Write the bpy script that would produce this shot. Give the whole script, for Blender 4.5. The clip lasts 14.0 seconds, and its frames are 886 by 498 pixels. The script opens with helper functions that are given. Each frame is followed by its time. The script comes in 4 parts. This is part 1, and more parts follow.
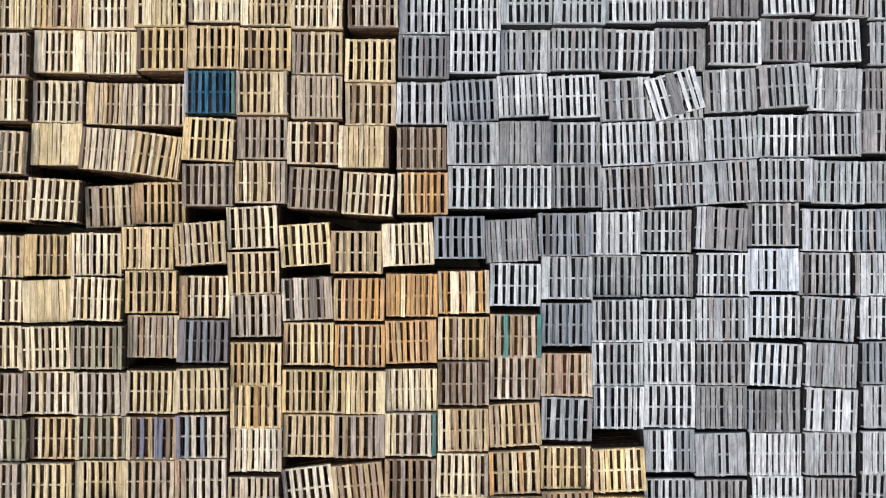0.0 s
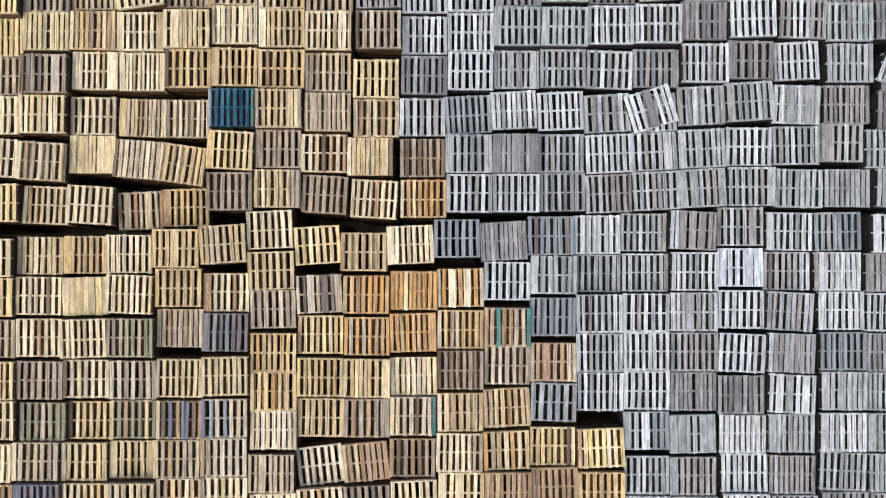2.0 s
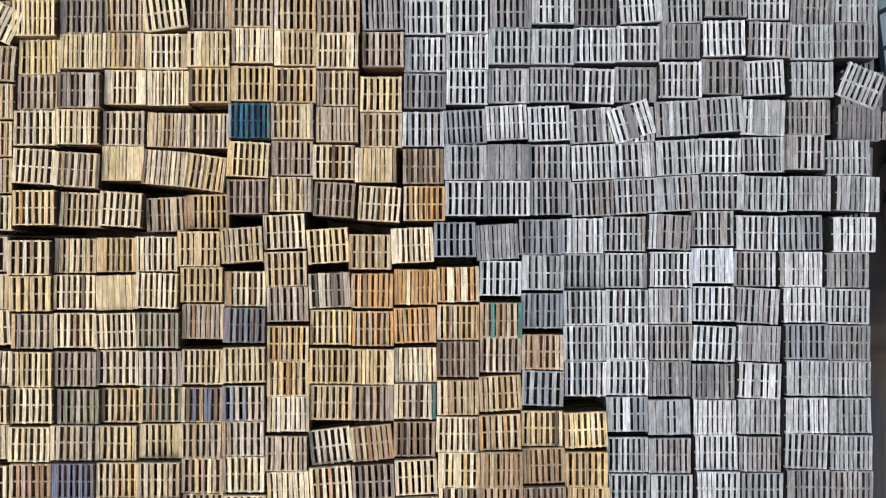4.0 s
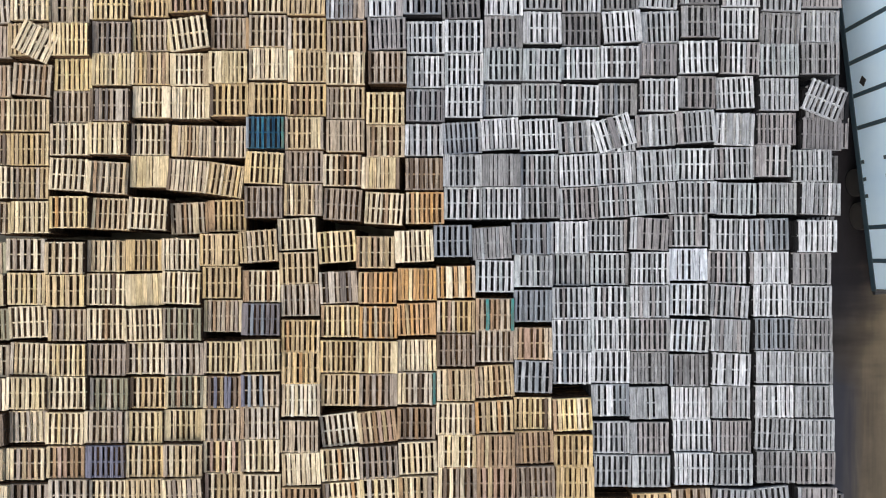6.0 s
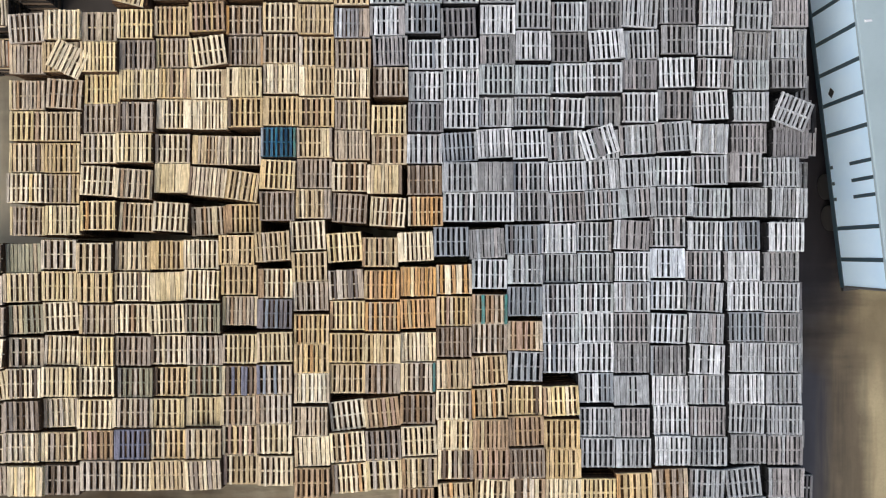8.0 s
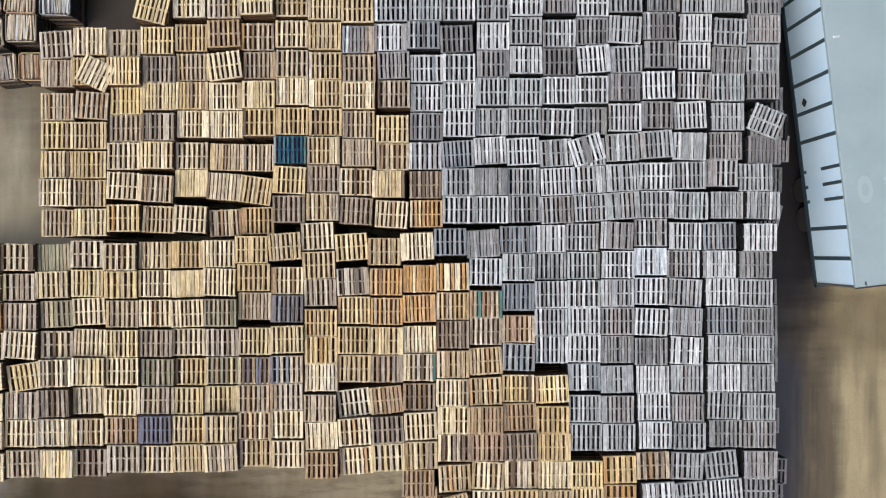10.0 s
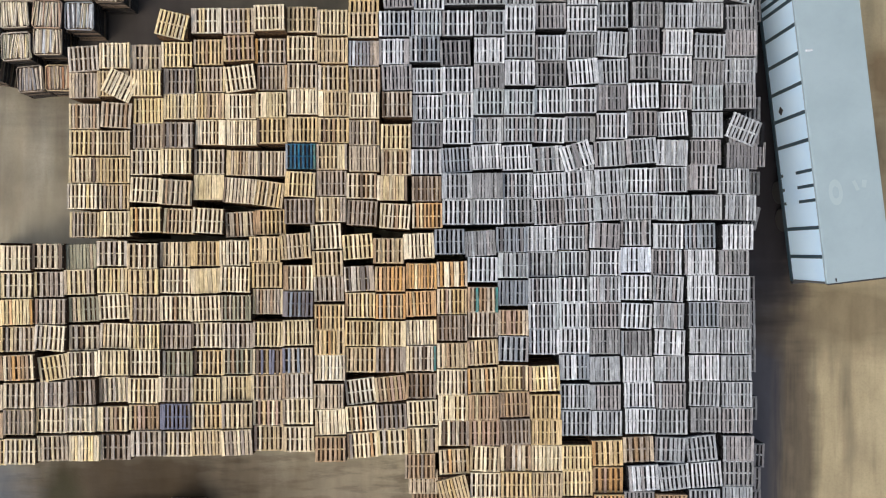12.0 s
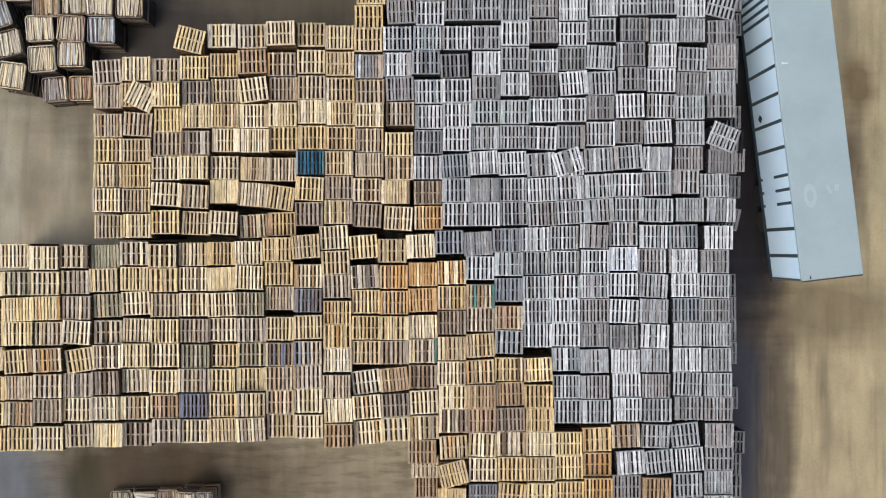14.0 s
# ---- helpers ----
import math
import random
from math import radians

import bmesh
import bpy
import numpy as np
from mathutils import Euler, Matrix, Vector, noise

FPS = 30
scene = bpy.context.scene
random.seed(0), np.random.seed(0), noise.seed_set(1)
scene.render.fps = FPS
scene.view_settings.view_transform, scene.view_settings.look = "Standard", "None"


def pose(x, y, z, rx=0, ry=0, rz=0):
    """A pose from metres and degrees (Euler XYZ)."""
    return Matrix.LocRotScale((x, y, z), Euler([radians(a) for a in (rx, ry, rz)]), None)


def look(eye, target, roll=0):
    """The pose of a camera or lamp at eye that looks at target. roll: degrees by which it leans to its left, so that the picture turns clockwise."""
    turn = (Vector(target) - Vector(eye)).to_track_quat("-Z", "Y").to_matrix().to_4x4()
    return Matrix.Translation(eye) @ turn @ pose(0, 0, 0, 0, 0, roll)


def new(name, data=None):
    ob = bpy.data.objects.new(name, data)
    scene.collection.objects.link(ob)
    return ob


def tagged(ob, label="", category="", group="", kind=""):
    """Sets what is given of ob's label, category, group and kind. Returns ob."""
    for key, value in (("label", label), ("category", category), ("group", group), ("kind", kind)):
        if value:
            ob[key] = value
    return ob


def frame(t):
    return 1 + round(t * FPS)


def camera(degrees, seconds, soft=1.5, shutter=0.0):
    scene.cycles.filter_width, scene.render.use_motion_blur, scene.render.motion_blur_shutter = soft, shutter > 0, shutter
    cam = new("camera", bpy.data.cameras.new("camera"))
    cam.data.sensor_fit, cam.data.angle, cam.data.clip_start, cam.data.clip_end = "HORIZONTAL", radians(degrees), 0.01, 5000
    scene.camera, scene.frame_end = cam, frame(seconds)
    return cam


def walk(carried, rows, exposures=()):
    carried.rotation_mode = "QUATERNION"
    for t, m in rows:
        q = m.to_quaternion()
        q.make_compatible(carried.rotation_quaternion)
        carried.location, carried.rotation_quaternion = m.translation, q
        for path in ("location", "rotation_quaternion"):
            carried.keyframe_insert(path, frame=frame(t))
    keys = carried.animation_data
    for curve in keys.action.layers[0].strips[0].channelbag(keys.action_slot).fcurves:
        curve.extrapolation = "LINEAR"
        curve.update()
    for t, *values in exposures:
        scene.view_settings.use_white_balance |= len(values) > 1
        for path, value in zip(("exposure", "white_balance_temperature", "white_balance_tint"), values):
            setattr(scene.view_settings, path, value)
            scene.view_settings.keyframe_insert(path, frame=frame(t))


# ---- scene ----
import functools

cam = camera(65.5, 14.0, soft=1.12)
# seconds, x, y, height of the drone, which climbs with its lens straight down
PATH = [
    (0.0, -0.216, -0.143, 20.469), (0.5, -0.207, -0.142, 20.908), (1.0, -0.198, -0.141, 21.346),
    (1.5, -0.189, -0.140, 21.786), (2.0, -0.181, -0.139, 22.222), (2.5, -0.172, -0.138, 22.660),
    (3.0, -0.164, -0.135, 23.105), (5.5, -0.119, -0.095, 25.430), (6.0, -0.110, -0.087, 25.908),
    (6.5, -0.100, -0.079, 26.388), (7.0, -0.087, -0.073, 26.865), (7.5, -0.075, -0.068, 27.344),
    (8.0, -0.066, -0.063, 27.820), (10.5, -0.026, -0.044, 30.190), (11.0, -0.019, -0.042, 30.672),
    (11.5, -0.016, -0.041, 31.157), (12.0, -0.014, -0.039, 31.646), (12.5, -0.011, -0.033, 32.135),
    (13.0, -0.007, -0.024, 32.622), (13.5, -0.003, -0.012, 33.106), (14.0, 0.000, 0.000, 33.586),
]
walk(cam, [(t, pose(x, y, h, 0.098 - 0.631 * (t / 14 - 1), 0.066 + 0.264 * (t / 14 - 1), -0.04 - 0.40 * (t / 14 - 1)))
           for t, x, y, h in PATH], exposures=[(0.0, 0.42, 6440, 10), (7.0, 0.35, 6470, 10), (14.0, 0.35, 6500, 10)])

# ---- sky and light: a bright overcast day ----
world = bpy.data.worlds.new("overcast_sky")
scene.world = world
world.use_nodes = True
wn = world.node_tree.nodes
sky = wn.new("ShaderNodeTexSky")
sky.sky_type = "NISHITA"
sky.sun_disc = False
sky.sun_elevation, sky.sun_rotation = radians(56), radians(232)
sky.air_density, sky.dust_density, sky.ozone_density = 1.0, 5.0, 0.6
wn["Background"].inputs["Strength"].default_value = 0.15
world.node_tree.links.new(sky.outputs["Color"], wn["Background"].inputs["Color"])

sun = new("sun", bpy.data.lights.new("sun", "SUN"))
sun.data.energy, sun.data.angle, sun.data.color = 1.0, radians(75), (1.0, 0.98, 0.95)
sun.matrix_world = look((-19, -15, 36), (0, 0, 0))


# ---- materials ----
def nodes_of(name):
    m = bpy.data.materials.new(name)
    m.use_nodes = True
    nt = m.node_tree
    return m, nt, nt.nodes["Principled BSDF"]


def add(nt, kind, **values):
    n = nt.nodes.new(kind)
    for key, value in values.items():
        n.inputs[key.replace("_", " ")].default_value = value
    return n


def mixed(nt, blend, fac, a, b):
    n = nt.nodes.new("ShaderNodeMix")
    n.data_type, n.blend_type = "RGBA", blend
    for i, v in ((0, fac), (6, a), (7, b)):
        if hasattr(v, "is_linked"):
            nt.links.new(v, n.inputs[i])
        else:
            n.inputs[i].default_value = v
    return n.outputs[2]


def ramped(nt, value, lo, hi, to_lo=0.0, to_hi=1.0):
    n = add(nt, "ShaderNodeMapRange", From_Min=lo, From_Max=hi, To_Min=to_lo, To_Max=to_hi)
    nt.links.new(value, n.inputs["Value"])
    return n.outputs["Result"]


def wood(name, rgb, other, by_island=False, spread=0.27):
    """Sawn, weathered board: grain along local y, streaks, stains, a tone of its own for every board."""
    m, nt, bsdf = nodes_of(name)
    if by_island:
        rnd = nt.nodes.new("ShaderNodeNewGeometry").outputs["Random Per Island"]
    else:
        rnd = nt.nodes.new("ShaderNodeObjectInfo").outputs["Random"]
    coord = nt.nodes.new("ShaderNodeTexCoord").outputs["Object"]
    shift = nt.nodes.new("ShaderNodeVectorMath")
    shift.operation = "MULTIPLY_ADD"
    shift.inputs[1].default_value = (91.0, 57.0, 33.0)
    nt.links.new(rnd, shift.inputs[0])
    nt.links.new(coord, shift.inputs[2])

    def noise_at(scale, detail, rough):
        mp = add(nt, "ShaderNodeMapping")
        mp.inputs["Scale"].default_value = scale
        nt.links.new(shift.outputs[0], mp.inputs["Vector"])
        n = add(nt, "ShaderNodeTexNoise", Scale=1.0, Detail=detail, Roughness=rough)
        nt.links.new(mp.outputs[0], n.inputs["Vector"])
        return n.outputs["Fac"]

    grain = noise_at((26.0, 0.9, 26.0), 5.0, 0.72)
    cracks = noise_at((55.0, 0.8, 55.0), 2.0, 0.5)
    blotch = noise_at((9.0, 2.6, 9.0), 4.0, 0.7)
    knots = noise_at((17.0, 10.0, 17.0), 2.0, 0.5)
    wear = noise_at((14.0, 2.2, 14.0), 4.0, 0.65)
    a = (*rgb, 1)
    b = (*other, 1)
    tone = mixed(nt, "MIX", ramped(nt, blotch, 0.38, 0.62), a, tuple(0.68 * v for v in other) + (1,))
    dark = tuple(0.42 * v for v in rgb) + (1,)
    tone = mixed(nt, "MIX", ramped(nt, grain, 0.43, 0.65, 0.0, 0.70), tone, dark)
    tone = mixed(nt, "MIX", ramped(nt, cracks, 0.56, 0.64, 0.0, 0.8), tone, tuple(0.22 * v for v in rgb) + (1,))
    tone = mixed(nt, "MIX", ramped(nt, knots, 0.63, 0.72, 0.0, 0.65), tone, tuple(0.3 * v for v in rgb) + (1,))
    tone = mixed(nt, "MIX", ramped(nt, wear, 0.52, 0.70, 0.0, 0.4), tone, tuple(min(1.28 * v + 0.03, 0.9) for v in rgb) + (1,))
    wn_ = nt.nodes.new("ShaderNodeTexWhiteNoise")
    wn_.noise_dimensions = "1D"
    nt.links.new(rnd, wn_.inputs["W"])
    lum = add(nt, "ShaderNodeHueSaturation")
    nt.links.new(ramped(nt, wn_.outputs["Value"], 0, 1, 1.0 - spread, 1.0 + 0.55 * spread), lum.inputs["Value"])
    nt.links.new(ramped(nt, rnd, 0, 1, 0.88, 1.08), lum.inputs["Saturation"])
    nt.links.new(tone, lum.inputs["Color"])
    nt.links.new(lum.outputs["Color"], bsdf.inputs["Base Color"])
    bsdf.inputs["Roughness"].default_value = 0.85
    bsdf.inputs["Specular IOR Level"].default_value = 0.25
    bump = add(nt, "ShaderNodeBump", Strength=0.5, Distance=0.004)
    nt.links.new(grain, bump.inputs["Height"])
    nt.links.new(bump.outputs["Normal"], bsdf.inputs["Normal"])
    return m


W = {
    "honey": wood("wood_honey", (0.72, 0.535, 0.277), (0.66, 0.492, 0.26)),
    "tan": wood("wood_tan", (0.665, 0.517, 0.30), (0.59, 0.457, 0.27)),
    "cream": wood("wood_cream", (0.91, 0.765, 0.50), (0.84, 0.70, 0.455), spread=0.3),
    "yellow": wood("wood_yellow", (0.88, 0.685, 0.36), (0.81, 0.63, 0.335), spread=0.3),
    "orange": wood("wood_orange", (0.68, 0.40, 0.165), (0.62, 0.39, 0.175)),
    "brown": wood("wood_brown", (0.47, 0.322, 0.185), (0.42, 0.295, 0.175)),
    "bone": wood("wood_bone_white", (0.85, 0.765, 0.56), (0.79, 0.71, 0.52), spread=0.15),
    "moss": wood("wood_mossy", (0.36, 0.34, 0.225), (0.42, 0.39, 0.27)),
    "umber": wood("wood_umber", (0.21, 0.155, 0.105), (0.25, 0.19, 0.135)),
    "ash": wood("wood_ash_tan", (0.595, 0.487, 0.335), (0.515, 0.423, 0.297)),
    "grey": wood("wood_grey", (0.325, 0.331, 0.327), (0.275, 0.282, 0.278)),
    "silver": wood("wood_silver", (0.460, 0.487, 0.492), (0.388, 0.415, 0.419), spread=0.3),
    "pale": wood("wood_pale", (0.690, 0.723, 0.728), (0.605, 0.638, 0.643), spread=0.25),
    "slate": wood("wood_slate", (0.217, 0.214, 0.215), (0.270, 0.267, 0.265)),
    "mauve": wood("wood_mauve_grey", (0.44, 0.365, 0.28), (0.365, 0.305, 0.24)),
    "red": wood("wood_red_brown", (0.42, 0.22, 0.12), (0.44, 0.26, 0.15)),
    "taupe": wood("wood_taupe_grey", (0.388, 0.374, 0.363), (0.334, 0.325, 0.316)),
    "ice": wood("paint_ice_blue", (0.66, 0.72, 0.76), (0.60, 0.665, 0.71), spread=0.15),
    "navy": wood("wood_ink_stained", (0.20, 0.185, 0.19), (0.29, 0.265, 0.255)),
    "steel": wood("wood_blue_grey", (0.288, 0.325, 0.352), (0.370, 0.402, 0.419)),
    "blue": wood("paint_blue_worn", (0.013, 0.088, 0.185), (0.09, 0.30, 0.36), spread=0.6),
    "indigo": wood("wood_indigo_stained", (0.19, 0.195, 0.255), (0.24, 0.24, 0.285)),
    "rosy": wood("wood_rosy_brown", (0.55, 0.385, 0.27), (0.48, 0.335, 0.235)),
    "lilac": wood("wood_lilac_grey", (0.475, 0.392, 0.292), (0.40, 0.333, 0.252)),
    "fawn": wood("wood_pale_fawn_grey", (0.69, 0.605, 0.465), (0.61, 0.53, 0.41), spread=0.22),
    "soot": wood("wood_sooty", (0.24, 0.207, 0.175), (0.29, 0.25, 0.208)),
    "stone": wood("wood_dull_grey_brown", (0.334, 0.318, 0.305), (0.288, 0.275, 0.266)),
    "khaki": wood("wood_khaki", (0.745, 0.605, 0.35), (0.685, 0.555, 0.325), spread=0.2),
    "aqua": wood("wood_greenish_grey", (0.492, 0.541, 0.537), (0.419, 0.465, 0.460), spread=0.25),
    "teal": wood("paint_teal_worn", (0.05, 0.25, 0.23), (0.22, 0.28, 0.23)),
    # lower-pallet woods near black: shade in the gaps put into the colour
    "shaded_warm": wood("wood_shaded_warm", (0.125, 0.068, 0.03), (0.09, 0.05, 0.022), True, 0.5),
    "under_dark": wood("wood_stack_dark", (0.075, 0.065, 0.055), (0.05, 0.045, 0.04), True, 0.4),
    "shaded_grey": wood("wood_shaded_grey", (0.022, 0.023, 0.026), (0.015, 0.016, 0.018), True, 0.5),
}
# which boards a pallet of a given look is nailed together from, and what its boards are called
LOOKS = {
    "h": ("honey honey honey tan yellow", "honey-coloured"), "t": ("tan tan tan honey cream ash", "tan"),
    "c": ("cream cream cream tan", "pale cream"), "y": ("yellow yellow yellow cream honey", "yellowish new"),
    "o": ("orange orange orange honey red", "orange-brown"), "b": ("brown brown tan tan honey", "brown"),
    "r": ("rosy rosy rosy brown", "rosy brown"), "k": ("umber umber umber brown tan", "dark brown"),
    "a": ("ash ash ash tan tan mauve", "faded grey-tan"), "g": ("grey grey grey silver taupe", "weathered grey"), "s": ("silver silver silver grey pale", "silver-grey weathered"),
    "w": ("pale pale pale silver", "whitish grey"), "d": ("slate slate grey grey silver", "dark grey weathered"),
    "n": ("steel steel silver slate", "bluish grey"), "p": ("mauve mauve ash umber brown", "dull brown"),
    "i": ("taupe taupe grey silver", "brownish grey weathered"),
    "u": ("blue", "blue-painted"), "v": ("navy navy slate grey", "ink-blue stained"),
    "q": ("brown ash brown mauve", "teal-striped grey-brown"), "z": ("ash mauve ash", "grey-brown, one teal board,"),
    "m": ("indigo indigo indigo navy", "indigo-stained"),
    "f": ("orange honey orange yellow honey", "golden orange"),
    "l": ("bone", "bone-white new"),
    "j": ("ice", "bluish white painted"), "e": ("khaki khaki khaki khaki cream", "khaki-yellow"),
    "x": ("aqua aqua silver silver", "greenish grey weathered"),
    "O": ("moss moss moss ash mauve", "mossy grey-brown"),
    "G": ("lilac lilac lilac mauve ash", "greyish lilac-brown"),
}
# the wood of a single board named by its letter in a layout
SINGLE = {key: value[0].split()[0] for key, value in LOOKS.items()}
SINGLE.update(z="teal", f="honey")
WARM_SINGLE = {**SINGLE, "i": "lilac", "w": "fawn", "s": "fawn", "d": "soot", "o": "orange", "x": "khaki"}
GREY_SINGLE = {**SINGLE, "p": "stone", "a": "taupe", "k": "slate", "e": "taupe", "b": "mauve"}
WARM = set("htcyobrkqzauplfmeGO")


def dirt(name):
    """Packed earth of a yard: tan and grey mud, darker streaks along the wheel tracks, shade painted by the piles."""
    m, nt, bsdf = nodes_of(name)
    coord = nt.nodes.new("ShaderNodeTexCoord").outputs["Object"]

    def noise_at(scale, detail, rough, turn=0.0):
        mp = add(nt, "ShaderNodeMapping")
        mp.inputs["Scale"].default_value = scale
        mp.inputs["Rotation"].default_value = (0, 0, turn)
        nt.links.new(coord, mp.inputs["Vector"])
        n = add(nt, "ShaderNodeTexNoise", Scale=1.0, Detail=detail, Roughness=rough)
        nt.links.new(mp.outputs[0], n.inputs["Vector"])
        return n.outputs["Fac"]

    big = noise_at((0.09, 0.07, 0.1), 3.0, 0.5)
    mid = noise_at((0.5, 0.3, 0.5), 3.0, 0.5)
    tracks = noise_at((1.0, 0.09, 1.0), 2.0, 0.45, 0.05)
    ruts = noise_at((2.6, 0.16, 1.0), 3.0, 0.5, -0.03)
    sand = noise_at((0.75, 0.13, 1.0), 2.0, 0.5, 0.06)
    fine = noise_at((9.0, 9.0, 9.0), 6.0, 0.7)
    sep = nt.nodes.new("ShaderNodeSeparateXYZ")
    nt.links.new(coord, sep.inputs[0])

    def plus(value, by, base):
        n = nt.nodes.new("ShaderNodeMath")
        n.operation = "MULTIPLY_ADD"
        n.inputs[1].default_value = by
        nt.links.new(value, n.inputs[0])
        nt.links.new(base, n.inputs[2])
        return n.outputs[0]

    def both(a, b):
        n = nt.nodes.new("ShaderNodeMath")
        n.operation = "MULTIPLY"
        nt.links.new(a, n.inputs[0])
        nt.links.new(b, n.inputs[1])
        return n.outputs[0]

    # sandier soil to the east, grey silt to the west
    tone = mixed(nt, "MIX", ramped(nt, plus(big, 60.0, sep.outputs["X"]), 14.0, 46.0), (0.265, 0.25, 0.19, 1), (0.35, 0.295, 0.175, 1))
    tone = mixed(nt, "MIX", ramped(nt, sand, 0.42, 0.66, 0.0, 0.55), tone, (0.235, 0.20, 0.12, 1))
    tone = mixed(nt, "MIX", ramped(nt, mid, 0.48, 0.72, 0.0, 0.5), tone, (0.17, 0.142, 0.085, 1))
    tone = mixed(nt, "MIX", ramped(nt, tracks, 0.52, 0.70, 0.0, 0.45), tone, (0.13, 0.105, 0.065, 1))
    tone = mixed(nt, "MIX", ramped(nt, ruts, 0.54, 0.74, 0.0, 0.3), tone, (0.10, 0.085, 0.058, 1))
    tone = mixed(nt, "MIX", ramped(nt, fine, 0.45, 0.8, 0.0, 0.3), tone, (0.14, 0.11, 0.08, 1))
    # churned brown mud along the lane, then the grey lane itself beside the pallets
    mud_x = plus(ruts, 2.4, plus(mid, 1.2, sep.outputs["X"]))
    mud = both(ramped(nt, mud_x, 17.3, 19.0, 1.0, 0.0), ramped(nt, mud_x, 14.0, 16.0, 0.0, 1.0))
    tone = mixed(nt, "MIX", ramped(nt, mud, 0, 1, 0.0, 0.88), tone, (0.062, 0.052, 0.042, 1))
    tone = mixed(nt, "MIX", both(ramped(nt, ruts, 0.5, 0.6, 0.0, 0.7), mud), tone, (0.026, 0.026, 0.03, 1))
    # the pile's shade painted into the lane as a near-black tone
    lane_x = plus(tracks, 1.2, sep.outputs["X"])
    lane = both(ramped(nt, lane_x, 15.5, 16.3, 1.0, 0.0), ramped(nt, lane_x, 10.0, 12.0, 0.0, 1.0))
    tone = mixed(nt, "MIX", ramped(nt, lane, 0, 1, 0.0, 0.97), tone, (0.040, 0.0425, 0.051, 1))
    # swirls of silt washed along the south edge
    wash = noise_at((0.22, 1.5, 1.0), 4.0, 0.55, 0.12)
    south = both(ramped(nt, sep.outputs["Y"], -10.0, -8.0, 1.0, 0.0), ramped(nt, sep.outputs["X"], 6.0, 11.0, 1.0, 0.0))
    tone = mixed(nt, "MIX", both(ramped(nt, wash, 0.46, 0.62, 0.0, 0.6), south), tone, (0.10, 0.08, 0.05, 1))
    swirl = noise_at((0.55, 2.6, 1.0), 5.0, 0.6, -0.2)
    tone = mixed(nt, "MIX", both(ramped(nt, swirl, 0.5, 0.62, 0.0, 0.5), south), tone, (0.06, 0.047, 0.028, 1))
    # soil patches, plus shade painted into the ground by piles, crates and trailer
    for cx, cy, rx, ry, share, stain_or_shade in ((-8.5, 11.8, 8.5, 3.8, 0.85, (0.056, 0.048, 0.033)), (-15.5, 10.2, 5.5, 4.4, 0.92, (0.036, 0.031, 0.028)),
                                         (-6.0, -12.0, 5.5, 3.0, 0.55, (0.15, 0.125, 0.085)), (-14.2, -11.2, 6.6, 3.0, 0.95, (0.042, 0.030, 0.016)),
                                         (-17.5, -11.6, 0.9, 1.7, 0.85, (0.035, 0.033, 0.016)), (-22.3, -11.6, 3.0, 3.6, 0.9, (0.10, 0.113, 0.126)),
                                         # (18.6, -3.0): shadow behind the trailer painted into the dirt
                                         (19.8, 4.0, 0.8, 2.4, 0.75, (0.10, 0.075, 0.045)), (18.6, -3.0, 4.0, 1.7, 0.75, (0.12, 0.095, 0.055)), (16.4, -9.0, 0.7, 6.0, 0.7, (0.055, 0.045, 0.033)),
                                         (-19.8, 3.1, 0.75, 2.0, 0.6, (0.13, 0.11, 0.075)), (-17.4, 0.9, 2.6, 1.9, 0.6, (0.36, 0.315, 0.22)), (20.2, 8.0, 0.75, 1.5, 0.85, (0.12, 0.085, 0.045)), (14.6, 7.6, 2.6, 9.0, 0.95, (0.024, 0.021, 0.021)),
                                         # these two and (14.6, 7.6): shade beside and below the trailer painted dark
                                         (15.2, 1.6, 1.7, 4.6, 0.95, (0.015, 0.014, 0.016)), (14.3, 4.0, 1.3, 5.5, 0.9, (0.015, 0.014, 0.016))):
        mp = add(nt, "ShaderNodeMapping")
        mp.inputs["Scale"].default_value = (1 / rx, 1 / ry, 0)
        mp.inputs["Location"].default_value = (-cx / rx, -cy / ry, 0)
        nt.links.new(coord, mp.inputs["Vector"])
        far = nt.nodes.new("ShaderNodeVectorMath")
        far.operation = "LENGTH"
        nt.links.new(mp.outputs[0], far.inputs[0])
        tone = mixed(nt, "MIX", ramped(nt, plus(wash, 0.7, plus(mid, 0.7, far.outputs["Value"])), 1.2, 2.1, share, 0.0), tone, (*stain_or_shade, 1))
    clods = noise_at((0.9, 0.35, 1.0), 4.0, 0.55, 0.12)
    tone = mixed(nt, "MULTIPLY", 1.0, tone, ramped(nt, clods, 0.3, 0.7, 0.85, 1.17))
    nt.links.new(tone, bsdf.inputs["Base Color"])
    nt.links.new(ramped(nt, mid, 0.3, 0.7, 0.95, 0.65), bsdf.inputs["Roughness"])
    bsdf.inputs["Specular IOR Level"].default_value = 0.18
    bump = add(nt, "ShaderNodeBump", Strength=0.5, Distance=0.02)
    nt.links.new(fine, bump.inputs["Height"])
    nt.links.new(bump.outputs["Normal"], bsdf.inputs["Normal"])
    return m


